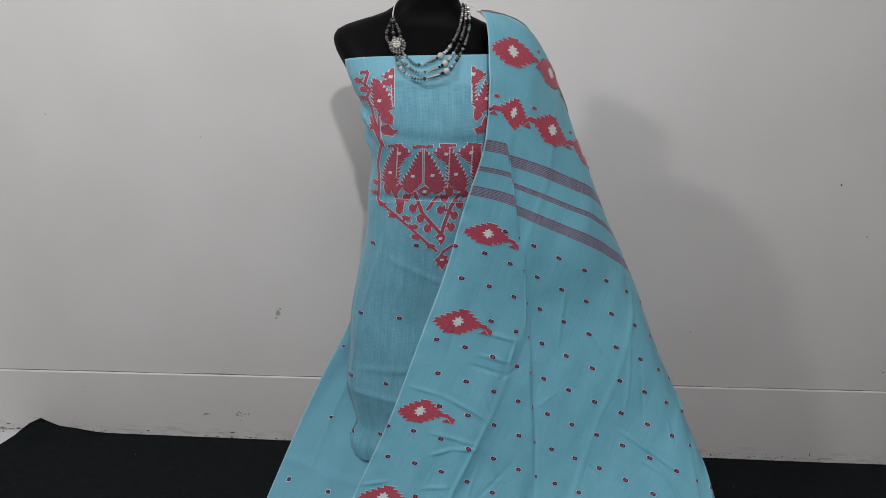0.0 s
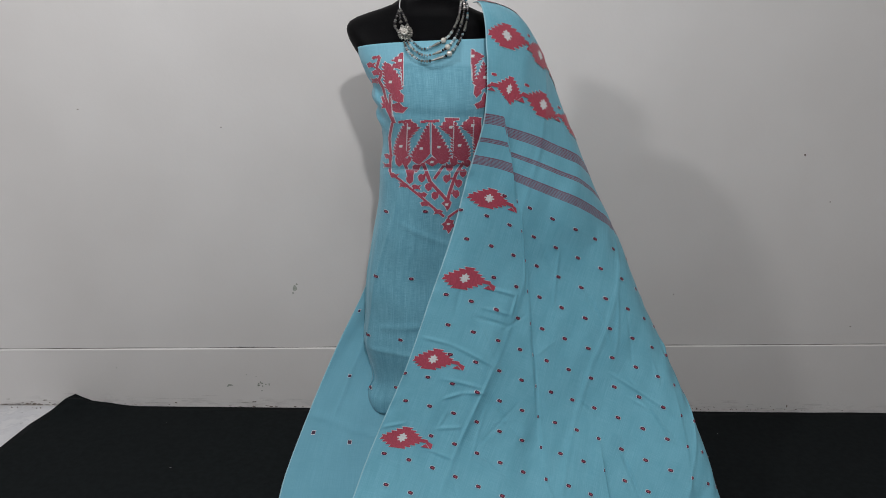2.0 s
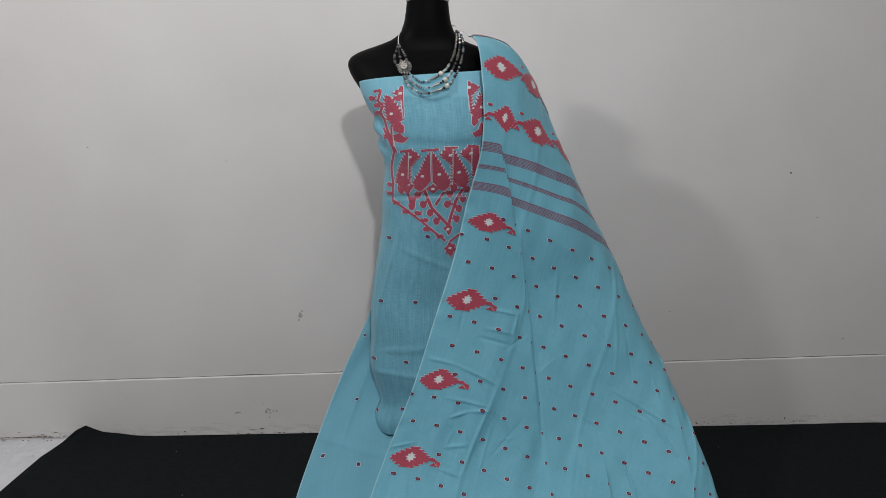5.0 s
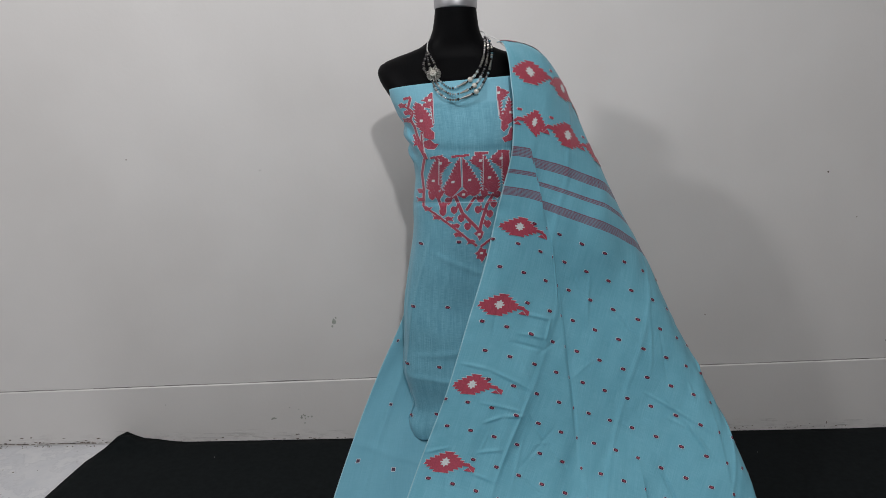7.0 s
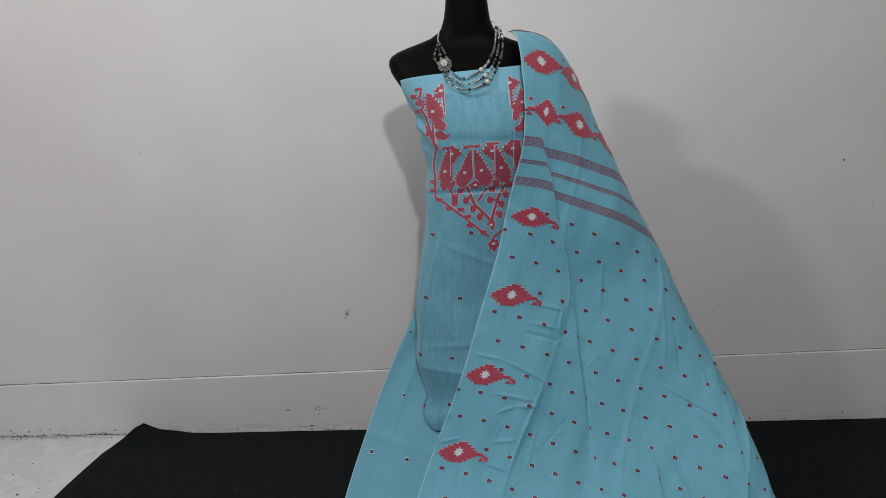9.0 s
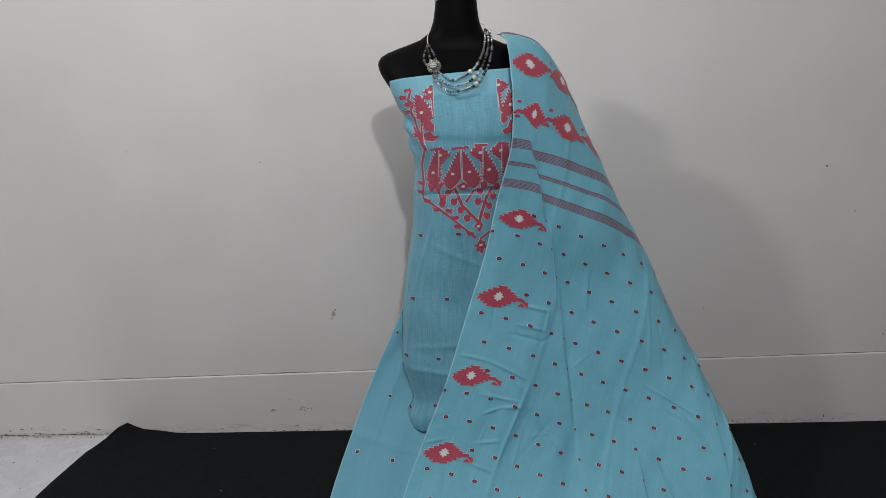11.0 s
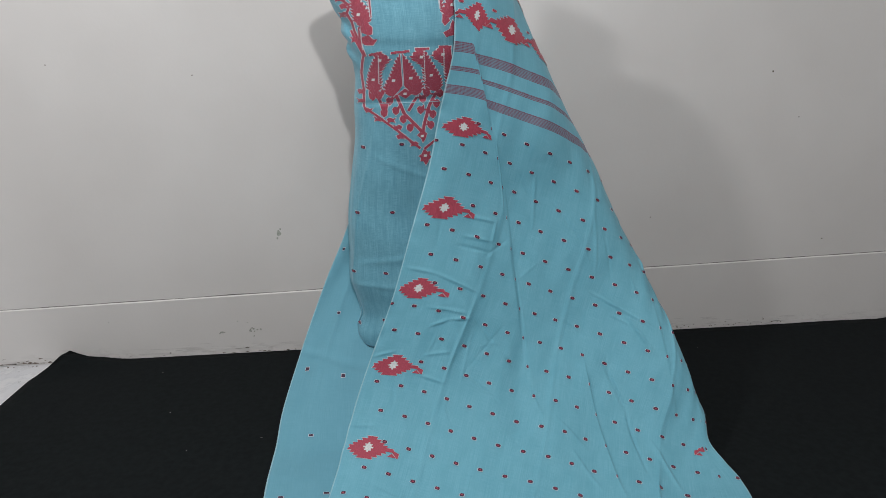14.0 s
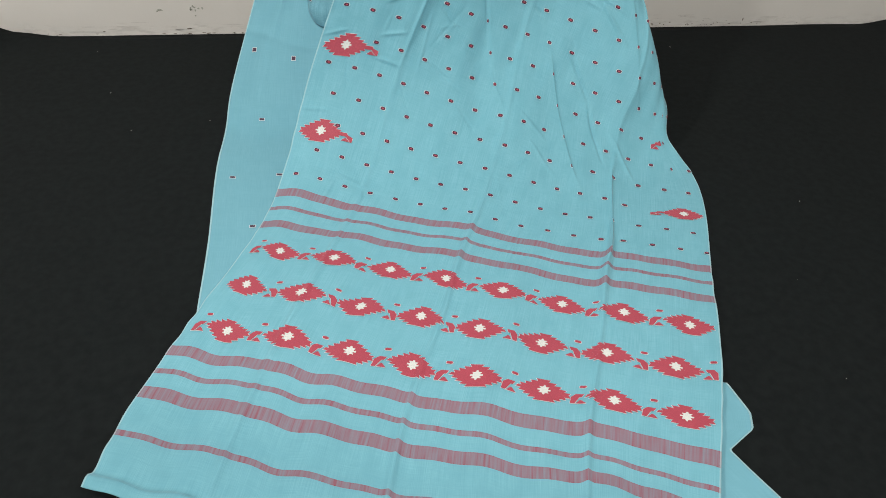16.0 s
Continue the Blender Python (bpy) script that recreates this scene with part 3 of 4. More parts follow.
# short creases: from, to, height
FRONT_CREASES = [(0.120, 0.226, 0.184, 0.219, 0.0043), (0.120, 0.273, 0.187, 0.266, 0.0041), (0.110, 0.299, 0.189, 0.294, -0.0038), (0.184, 0.215, 0.187, 0.275, 0.0038), (0.014, 0.375, 0.090, 0.377, 0.0032),
           (0.086, 0.377, 0.190, 0.397, 0.0052), (0.090, 0.462, 0.190, 0.454, 0.0038), (0.112, 0.508, 0.150, 0.480, 0.0038), (0.150, 0.480, 0.198, 0.461, 0.0043), (0.124, 0.581, 0.178, 0.557, 0.0038),
           (0.120, 0.631, 0.188, 0.634, 0.0043), (0.004, 0.606, 0.052, 0.586, 0.0032), (0.004, 0.780, 0.060, 0.772, 0.0029), (0.190, 0.400, 0.186, 0.640, 0.0032)]
SIDE_CREASES = [(0.600, 0.335, 0.690, 0.405, 0.0042), (0.560, 0.345, 0.610, 0.352, 0.0022), (0.545, 0.300, 0.580, 0.320, 0.0024), (0.455, 0.395, 0.500, 0.420, -0.0026), (0.640, 0.150, 0.645, 0.210, 0.0030), (0.590, 0.235, 0.620, 0.285, 0.0026),
           (0.200, 0.455, 0.290, 0.520, -0.0028),
           (0.290, 0.520, 0.340, 0.545, -0.0030), (0.240, 0.600, 0.335, 0.640, -0.0030), (0.50, 0.305, 0.68, 0.342, 0.0032), (0.58, 0.470, 0.66, 0.560, -0.0045), (0.66, 0.560, 0.72, 0.700, -0.0055), (0.73, 0.620, 0.80, 0.720, 0.0050),
           (0.47, 0.640, 0.56, 0.690, 0.0028), (0.52, 0.700, 0.60, 0.770, 0.0026), (0.30, 0.060, 0.33, 0.200, 0.0022), (0.46, 0.100, 0.50, 0.260, 0.0024), (0.05, 0.900, 0.25, 0.930, 0.0018)]
CREASES = FRONT_CREASES + SIDE_CREASES
_rng = random.Random(12)
for _i in range(34):
    _u, _v, _t, _l = _rng.uniform(0.05, 0.86), _rng.uniform(-0.05, 1.0), _rng.gauss(1.35, 0.5), _rng.uniform(0.05, 0.16)
    CREASES.append((_u, _v, _u + _l * math.cos(_t), _v + _l * math.sin(_t), _rng.choice((-1, 1)) * _rng.uniform(0.0008, 0.0018)))


# broad hollows and swells: from, to, height, half width
SWELLS = [(0.270, 0.12, 0.385, 0.68, -0.008, 0.030), (0.465, 0.05, 0.480, 0.72, 0.005, 0.030), (0.52, 0.15, 0.60, 0.46, -0.005, 0.040), (0.170, 0.18, 0.175, 0.66, 0.004, 0.030), (0.70, 0.45, 0.76, 0.62, 0.008, 0.035),
          (0.30, 0.78, 0.34, 0.95, 0.005, 0.040), (0.33, 1.00, 0.31, 1.60, 0.006, 0.030), (0.57, 0.95, 0.58, 1.62, 0.006, 0.035), (0.81, 0.90, 0.80, 1.55, 0.005, 0.030), (0.12, -0.20, 0.16, -0.02, -0.004, 0.030), (0.30, -0.22, 0.32, 0.00, 0.005, 0.030)]


def crease_height(u, v):
    total = np.zeros_like(u)
    for ua, va, ub, vb, high, wide in SWELLS:
        du, dv = ub - ua, vb - va
        f = np.clip(((u - ua) * du + (v - va) * dv) / (du ** 2 + dv ** 2), 0, 1)
        total += high * np.exp(-((u - ua - f * du) ** 2 + (v - va - f * dv) ** 2) / wide ** 2) * (0.35 + 0.65 * f)
    for ua, va, ub, vb, high in CREASES:
        du, dv = ub - ua, vb - va
        f = np.clip(((u - ua) * du + (v - va) * dv) / (du ** 2 + dv ** 2), 0, 1)
        d2 = (u - ua - f * du) ** 2 + (v - va - f * dv) ** 2
        near = d2 < 0.0004
        if near.any():
            total[near] += high * np.exp(-d2[near] / 0.000013) * np.sin(np.pi * (f[near] * 0.9 + 0.05))
    return total


def dupatta_point(u, v, off=0.0):
    """The place u metres from the left selvedge and v metres along the dupatta, lifted by off."""
    u, v = np.broadcast_arrays(np.asarray(u, float), np.asarray(v, float))
    w = pleat_width(v)
    gap = u - pleat_line(v)
    run = w + 0.014 + 0.035 * np.exp(-((v + 0.255) / 0.04) ** 2)
    t = np.clip((gap + run / 2) / run, 0, 1)
    s = u - w * t
    tuck = 0.062 * np.exp(-((v - 0.57) / 0.065) ** 2)
    line_a, line_b, line_c = u - 0.553 - 0.44 * (v - 0.533), u - 0.748 - 0.05 * (v - 0.80), u - 0.722 - 0.43 * (v - 0.40)
    win_a, win_b = soft_step((v - 0.44) / 0.08) * (1 - soft_step((v - 0.74) / 0.06)), soft_step((v - 0.69) / 0.05) * (1 - soft_step((v - 0.97) / 0.06))
    win_c = soft_step((v - 0.24) / 0.08) * (1 - soft_step((v - 0.50) / 0.08))
    steps = ((line_a, win_a), (line_b, win_b), (line_c, 0.6 * win_c))
    for gap_k, win in steps:
        s = s - 0.0066 * win * np.tanh(gap_k / 0.008) * np.exp(-(gap_k / 0.045) ** 2)
    s = s - tuck * np.clip((u - 0.900 + tuck / 2 + 0.004) / (tuck + 0.008), 0, 1)
    kink = soft_step((-0.01 - v) / 0.06) * soft_step((v + 0.26) / 0.06)
    vk = v + 0.0115 * kink * np.tanh(gap / 0.014) * np.exp(-(gap / 0.09) ** 2) + 0.030 * soft_step((u - 0.45) / 0.35) * soft_step((v - 1.39) / 0.08) * (1 - soft_step((v - 1.58) / 0.1))
    vk = vk + soft_step((v - 0.88) / 0.1) * (0.0030 * np.sin(u * 33 + 3 * v) + 0.0018 * np.sin(u * 69 + 1) - 0.008 * np.exp(-np.abs(u - 0.755) / 0.02) - 0.005 * np.exp(-np.abs(u - 0.455) / 0.015))
    vk = vk + 0.022 * soft_step((u - 0.68) / 0.15) * np.exp(-((v - 0.80) / 0.09) ** 2)
    q = net_point(s, vk)
    e = 2e-3
    du = net_point(s + e, v) - net_point(s - e, v)
    dv = net_point(s, v + e) - net_point(s, v - e)
    n = np.cross(dv, du)
    n = n / (np.linalg.norm(n, axis=-1, keepdims=True) + 1e-9)
    hang = 1 - soft_step((v - 0.75) / 0.25)
    side = s - pleat_line(v) + w / 2
    fold = 0.0007 * (w / 0.05) * np.exp(-(side / np.where(side < 0, 0.020, 0.009)) ** 2) * (0.75 + 0.25 * np.sin(v * 31 + 1))
    for gap_k, win in steps:
        fold = fold + 0.0036 * win * np.exp(-(gap_k / np.where(gap_k < 0, 0.030, 0.010)) ** 2)
    soft = soft_step(u / 0.10)
    fold = fold + 0.55 * hang * soft * (0.0012 * np.sin((s - 0.10 * v) * 58) + 0.0022 * np.sin((s + 0.2 * v) * 31 + 1.3) + 0.0018 * np.sin(s * 90 + 9 * v) * np.sin(v * 11 + 2) + 0.0022 * np.sin(s * 23 - 12 * v) * np.sin(v * 8 + 11 * s))
    fold = fold + (1 - hang) * (0.0014 * np.sin(s * 38 + 5 * v) + 0.0022 * np.sin(s * 19 - 8 * v + 1) + 0.0012 * np.sin(s * 71 - 3 * v) * np.sin(v * 17))
    for uf, high in ((0.190, 0.0016), (0.455, 0.0021), (0.752, 0.0022)):
        fold = fold + high * (1 + 1.3 * soft_step((v - 0.8) / 0.2)) * np.exp(-((u - uf - 0.004 * np.sin(v * 6)) / 0.007) ** 2)
    fold = fold + 0.009 * np.exp(-((u - 0.752) / 0.012) ** 2) * np.exp(-((v - 0.98) / 0.13) ** 2)
    fold = fold + crease_height(u, v)
    fold = fold + 0.0016 * np.exp(-u / 0.012) * np.sin(v * 75 + 2 * np.sin(v * 23))
    fold = fold + 0.0016 * np.exp(-(WIDTH - u) / 0.012) * np.sin(v * 68 + 2 * np.sin(v * 19))
    over = np.exp(-((v + 0.43) / 0.09) ** 2) * soft_step((u - 0.02) / 0.12)
    q[..., 0] += 0.019 * over
    q[..., 2] += 0.009 * over
    lip = soft_step((v - 1.655) / 0.02) * (1 - soft_step((u - 0.16) / 0.12))
    fold = fold + 0.008 * lip + 0.003 * soft_step((v - 1.662) / 0.006)
    q = q + n * (fold + off)[..., None]
    low = 0.0085 + off
    q[..., 2] = np.where(q[..., 2] < low + 0.004, low + 0.004 * np.exp(np.minimum((q[..., 2] - low) / 0.004 - 1, 0)), q[..., 2])
    return q


def dupatta():
    nu, nv = 400, 740
    uu, vv = np.meshgrid(np.linspace(0, WIDTH, nu), np.linspace(V_TOP + 0.003, V_END - 0.012, nv), indexing="ij")
    pts = dupatta_point(uu, vv)
    ob = mesh_object("dupatta", pts.reshape(-1, 3), grid_faces(nu, nv, True), DUPATTA, uvs=np.stack([uu, vv], -1).reshape(-1, 2))
    m = ob.modifiers.new("thickness", "SOLIDIFY")
    m.thickness, m.offset = 0.001, -1
    return tagged(ob, "sky blue cotton dupatta with crimson motifs, draped over one shoulder", "shawl")


DUPATTA_CLOTH = dupatta()


def strips(surface, rows, off, cell=0.006):
    """Verts and faces of horizontal strips on a surface. rows: (y0, y1, left0, right0, left1, right1)."""
    verts, faces = [], []
    for y0, y1, l0, r0, l1, r1 in rows:
        n = max(1, int(math.ceil(max(r0 - l0, r1 - l1) / cell)))
        f = np.linspace(0, 1, n + 1)
        low = surface(l0 + (r0 - l0) * f, np.full(n + 1, y0), off)
        high = surface(l1 + (r1 - l1) * f, np.full(n + 1, y1), off)
        k = len(verts)
        verts += [tuple(q) for q in low] + [tuple(q) for q in high]
        faces += [(k + i, k + i + 1, k + n + 2 + i, k + n + 1 + i) for i in range(n)]
    return verts, faces


def motif_rows(u, v, size=1.0, grow=0.0, flip=1):
    """A stepped lozenge whose weft rows flare into small points away from its middle."""
    rows = []
    half = [0.0460, 0.0402, 0.0325, 0.0240, 0.0150]
    step, tooth = 0.0058 * size, 0.0034 * size
    for i in range(-4, 5):
        h = half[abs(i)] * size
        far = np.interp(abs(i - 0.6), range(6), half + [0.004]) * size
        top, bottom = v + (i - 0.5) * step - (grow if i <= 0 else 0), v + (i + 0.5) * step + (grow if i >= 0 else 0)
        near_out, far_out = h + grow, far + grow
        n0, n1 = (near_out, near_out - tooth) if i < 0 else (near_out - tooth, near_out)
        f0, f1 = (far_out, far_out - tooth) if i < 1 else (far_out - tooth, far_out)
        if flip > 0:
            rows.append((top, bottom, u - f0, u + n0, u - f1, u + n1))
        else:
            rows.append((top, bottom, u - n0, u + f0, u - n1, u + f1))
    return rows


TAIL = ((-0.004, 0.001, 0.034, 0.053, 0.034, 0.056), (0.001, 0.004, 0.032, 0.058, 0.036, 0.0665), (0.004, 0.015, 0.0520, 0.0670, 0.0640, 0.0670), (0.0070, 0.0150, 0.0515, 0.0530, 0.0440, 0.0625))


END_TAIL = ((-0.005, 0.003, 0.0470, 0.0600, 0.0510, 0.0670), (0.003, 0.0195, 0.0540, 0.0670, 0.0610, 0.0680), (0.0105, 0.0195, 0.0510, 0.0535, 0.0430, 0.0590))


def tail_rows(u, v, size=1.0, grow=0.0, flip=1, neck=True):
    """The bent leaf at the tail of a motif: a neck, a blade turned down and a barb."""
    rows = []
    for y0, y1, a0, b0, a1, b1 in TAIL if neck else END_TAIL:
        l0, r0, l1, r1 = (a0, b0, a1, b1) if flip > 0 else (-b0, -a0, -b1, -a1)
        rows.append((v + y0 * size - (grow if y0 < 0 else 0), v + y1 * size + (grow if y1 > 0.018 else 0), u + l0 * size - grow, u + r0 * size + grow, u + l1 * size - grow, u + r1 * size + grow))
    return rows


def star_rows(u, v, size=1.0):
    rows = []
    for y0, y1, a, b in ((-0.0115, -0.0075, 0.0012, 0.0025), (-0.0075, -0.0045, 0.0080, 0.0070), (-0.0045, -0.0018, 0.0055, 0.0065), (-0.0018, 0.0018, 0.0105, 0.0105),
                         (0.0018, 0.0045, 0.0065, 0.0055), (0.0045, 0.0075, 0.0070, 0.0080), (0.0075, 0.0115, 0.0025, 0.0012)):
        rows.append((v + y0 * size, v + y1 * size, u - a * size, u + a * size, u - b * size, u + b * size))
    return rows


def woven_motif(u, v, cloth, parent, size=1.0, flip=1, name="woven_motif", tall=1.0, slant=0.0, body=True, neck=True):
    verts, faces, index = [], [], []

    def surface(uu, vv, off):
        return cloth(uu, v + (vv - v) * tall - slant * (uu - u), off)

    for rows, off, k in ((motif_rows(u, v, size, 0.0008, flip) * body + tail_rows(u, v, size, 0.0007, flip, neck), 0.0009, 0),
                         (motif_rows(u, v, size, 0.0, flip) * body + tail_rows(u, v, size, 0.0, flip, neck), 0.0016, 1), (star_rows(u, v, size) * body, 0.0022, 2)):
        p, f = strips(surface, rows, off, 0.003)
        faces += [tuple(i + len(verts) for i in q) for q in f]
        verts += p
        index += [k] * len(f)
    return mesh_object(name, verts, faces, [PALE, RED, WHITE], parent, indices=index, smooth=False)


# rows of motifs at the end of the cloth: the first one, their spacing, the row, the way they face
END_ROWS = ((0.093, 0.1168, 1.157, -1), (0.071, 0.1165, 1.263, 1), (0.091, 0.1167, 1.3645, -1))

TOP_ROWS = ((0.066, 0.111, -0.255, -1), (0.052, 0.111, -0.362, 1))


def place_motifs():
    spots = [(0.057, 0.2 * k + 0.021, 1) for k in range(5)]
    spots += [(WIDTH - 0.056, 0.80, -1)]
    spots += [(first + pitch * i, row, way) for first, pitch, row, way in END_ROWS for i in range(8)]
    spots += [(first + pitch * i, row, way) for first, pitch, row, way in TOP_ROWS for i in range(4)]
    spots += [(0.035, -0.476, 1), (0.112, -0.470, 1)]
    for u, v, flip in spots:
        if u + 0.06 * max(flip, 0) < WIDTH + 0.03:
            woven_motif(u, v, dupatta_point, DUPATTA_CLOTH, 1.05 if v > 1 else 0.8 if v < -0.4 else 1.08, flip, tall=0.82 if v > 1 else 0.62 if u > 0.8 else 0.92, slant=0.10 if -0.1 < v < 0.9 else 0.0, neck=v < 1)

    woven_motif(WIDTH - 0.056, 0.605, dupatta_point, DUPATTA_CLOTH, 1.0, -1, "woven_leaf", body=False)


place_motifs()


def dot_rows(u, v, a, b):
    """A small woven lozenge with cut corners."""
    return [(v - b, v - 0.45 * b, u - 0.62 * a, u + 0.70 * a, u - a, u + a), (v - 0.45 * b, v + 0.45 * b, u - a, u + a, u - a, u + a), (v + 0.45 * b, v + b, u - a, u + a, u - 0.70 * a, u + 0.62 * a)]


def dot_mesh(spots, surface, parent, size=(0.0056, 0.0036), name="woven_dots", thread=None):
    verts, faces, index = [], [], []
    for u, v in spots:
        for g, h, off, k in ((0.0011, 0.0005, 0.0006, 0), (0.0, 0.0, 0.0013, 1), (-0.0031, -0.0021, 0.0018, 2)):
            p, f = strips(surface, dot_rows(u, v, size[0] + g, size[1] + h), off, 0.008)
            faces += [tuple(i + len(verts) for i in q) for q in f]
            verts += p
            index += [k] * len(f)
    return tagged(mesh_object(name, verts, faces, [PALE, thread or DARK_RED, RED], parent, indices=index, smooth=False), "small maroon woven dots", kind="stuff")


def place_dots():
    spots = []
    for r in range(0, 15):
        j = 0.0 if r % 2 == 0 else 0.5
        while DOT_FIRST + DOT_PITCH * j < WIDTH - 0.005:
            u = DOT_FIRST + DOT_PITCH * j
            if not (r % 3 == 0 and u < 0.085 and r < 13) and not (r == 12 and u > 0.82):
                spots.append((u, r * ROW_PITCH))
            j += 1
    spots += [(0.003, 1 * ROW_PITCH), (0.003, 7 * ROW_PITCH)]
    dashes = []
    for first, pitch, row, way in END_ROWS + TOP_ROWS:
        dashes += [(first + pitch * (i + 0.5) + 0.005, row - 0.021) for i in range(-1, 8) if (0.02 if row > 0 else 0.0) < first + pitch * (i + 0.5) < (WIDTH - 0.02 if row > 0 else 0.40)]
    dot_mesh(spots, dupatta_point, DUPATTA_CLOTH)
    dot_mesh(dashes, dupatta_point, DUPATTA_CLOTH, (0.0058, 0.0026), "woven_dashes", RED)


place_dots()


# ---- woven yoke of the kurta: outlines in millimetres on its front (x, height) ----
PANEL_LEFT = ["-91,1090 -111,1074 -103,1070 -113,1061 -97,1057 -92,1053 -91,1025 -86,1024 -88,1090", "-127,1071 -113,1064 -102,1050 -93,1036 -88,1025 -90,1015 -101,1003 -114,1005 -125,1018 -129,1040 -131,1058",
              "-110,1004 -94,1010 -85,1002 -86,988 -97,987 -110,992", "-110,982 -95,987 -86,978 -76,977 -86,965 -102,965 -114,972", "-117,1003 -111,1004 -109,960 -102,942 -110,940 -117,958"]
PANEL_RIGHT = ["57,1101 61,1101 69,1095 79,1092 83,1086 74,1077 66,1070 65,1051 68,1031 60,1037 57,1071", "83,1078 89,1069 92,1026 81,1018 68,1022 63,1032 72,1047 78,1060",
               "65,1026 77,1022 81,1012 70,1002 64,1009", "87,1013 96,1001 93,983 72,979 66,988 80,995 83,1005"]
FLAMES = [("lr", "-77,951 -64,947 -50,935 -60,925 -68,914 -73,905 -72,884 -76,868 -85,857 -96,859 -105,869 -105,882 -100,903 -93,921 -84,940"),
          ("l", "-29,948 -26,878 -34,867 -47,853 -58,854 -66,863 -67,873 -62,884 -55,894 -48,909 -42,923 -36,935"),
          ("r", "-24,948 -19,940 -10,929 -1,914 8,899 16,887 20,875 16,863 5,855 -4,856 -14,868 -22,876"),
          ("lr", "20,956 6,952 -6,940 1,931 15,922 20,916 22,883 28,875 37,865 52,862 61,872 61,888 55,901 46,916 38,929 29,945"),
          ("l", "67,961 51,954 39,943 49,932 62,923 68,913 72,875 84,871 85,925 81,959")]
BARS = ["-48,951 -9,954 -8,949 -48,946", "4,958 34,958 34,953 4,952", "56,961 83,960 83,955 56,956", "-96,947 -68,952 -68,947 -96,942", "-21,871 -4,860 -20,848 -38,858", "24,876 35,868 32,856 26,858", "-72,871 -66,863 -71,853 -76,861"]
FLOWERS = ["3,762 17,774 26,765 22,752 16,744 12,754", "11,706 5,711 13,717 16,724 20,728 26,721 33,721 31,713 39,707 30,703 27,695 22,688 17,697 9,698"]
STEMS = ["-155,1078 -138,1081 -145,1057 -133,1048 -140,1032 -130,1016 -126,996 -117,975 -110,947", "-134,997 -118,965 -108,944", "-41,856 -24,812 8,778 17,767", "49,859 33,831 20,787 17,770", "5,851 -15,819",
         "-86,861 -77,839 -69,812", "-110,941 -117,905 -114,869 -116,825 -89,809 -47,778 10,730", "60,759 35,741 19,728"]
STEM_WIDTHS = (5.5, 6.0, 7.5, 7.0, 6.0, 6.5, 5.5, 5.5)
DROPS = "-56,842 -43,820 -27,800 -12,780 13,821 35,785 40,810 49,834 57,857 18,846 -80,854 -68,830 -70,814 27,860 -95,852"
LEAVES = "-157,1063 -149,1030 -145,1047 -125,977 -119,861 -123,839 -105,819 -85,800 -54,798 -41,781 -34,759 -5,741"
SQUARES = "-94,1074 -114,1029 60,1087 87,1044 -73,933 -90,890 -45,889 -7,894 38,899 17,939 64,943 -21,859 15,760 21,712"


def outline(text):
    return [tuple(float(q) / 1000 for q in pair.split(",")) for pair in text.split()]


def scan_rows(poly, grow=0.0, step=0.0016, teeth="", depth=0.0074, pitch=0.0072):
    """Weft rows that fill an outline; teeth names the sides (l, r) that run out into flat-topped points."""
    zs = [q[1] for q in poly]
    rows = []
    lo, hi = min(zs) - grow, max(zs) + grow
    n = max(1, int(round((hi - lo) / step)))

    def tooth(z, up):
        f = ((z - lo + (1e-6 if up else -1e-6)) / pitch) % 1.0
        return depth * (f - 0.52) * min(1.0, (hi - z) / 0.008 + 0.2, (z - lo) / 0.012 + 0.1)

    for i in range(n):
        z0, z1 = lo + (hi - lo) * i / n, lo + (hi - lo) * (i + 1) / n
        mid = min(max((z0 + z1) / 2, min(zs) + 1e-5), max(zs) - 1e-5)
        cuts = []
        for (xa, za), (xb, zb) in zip(poly, poly[1:] + poly[:1]):
            if (za > mid) != (zb > mid):
                cuts.append((xa + (xb - xa) * (mid - za) / (zb - za), max(-2.0, min(2.0, (xb - xa) / (zb - za)))))
        cuts.sort()
        t0, t1, h = tooth(z0, True), tooth(z1, False), (z1 - z0) / 2
        if t1 < t0:
            t1 = t0
        for (a, sa), (b, sb) in zip(cuts[::2], cuts[1::2]):
            l0, l1 = (t0, t1) if "l" in teeth else (0.0, 0.0)
            r0, r1 = (t0, t1) if "r" in teeth else (0.0, 0.0)
            if b - a > 0.004:
                rows.append((z0, z1, a - sa * h - grow - l0, b - sb * h + grow + r0, a + sa * h - grow - l1, b + sb * h + grow + r1))
            else:
                rows.append((z0, z1, a - sa * h - grow, b - sb * h + grow, a + sa * h - grow, b + sb * h + grow))
    return rows


def stem_poly(points, width):
    out_l, out_r = [], []
    for i, (x, z) in enumerate(points):
        a, b = points[max(i - 1, 0)], points[min(i + 1, len(points) - 1)]
        dx, dz = b[0] - a[0], b[1] - a[1]
        d = math.hypot(dx, dz) or 1
        out_l.append((x - dz / d * width / 2, z + dx / d * width / 2))
        out_r.append((x + dz / d * width / 2, z - dx / d * width / 2))
    return out_l + out_r[::-1]


def drop_poly(x, z, s, way=1):
    return [(x + way * a * s, z + b * s) for a, b in ((-0.85, 0.45), (-0.75, 1.25), (-0.30, 0.80), (0.35, 0.95), (0.85, 0.35), (0.70, -0.50), (0.05, -1.05), (-0.65, -0.50))]


def leaf_poly(x, z, s, way=1):
    return [(x + way * a * s, z + b * s) for a, b in ((-1.6, 0.3), (-0.5, 0.9), (0.4, 0.5), (1.5, 0.8), (0.8, 0.0), (1.2, -0.8), (0.0, -0.5), (-0.9, -0.8))]


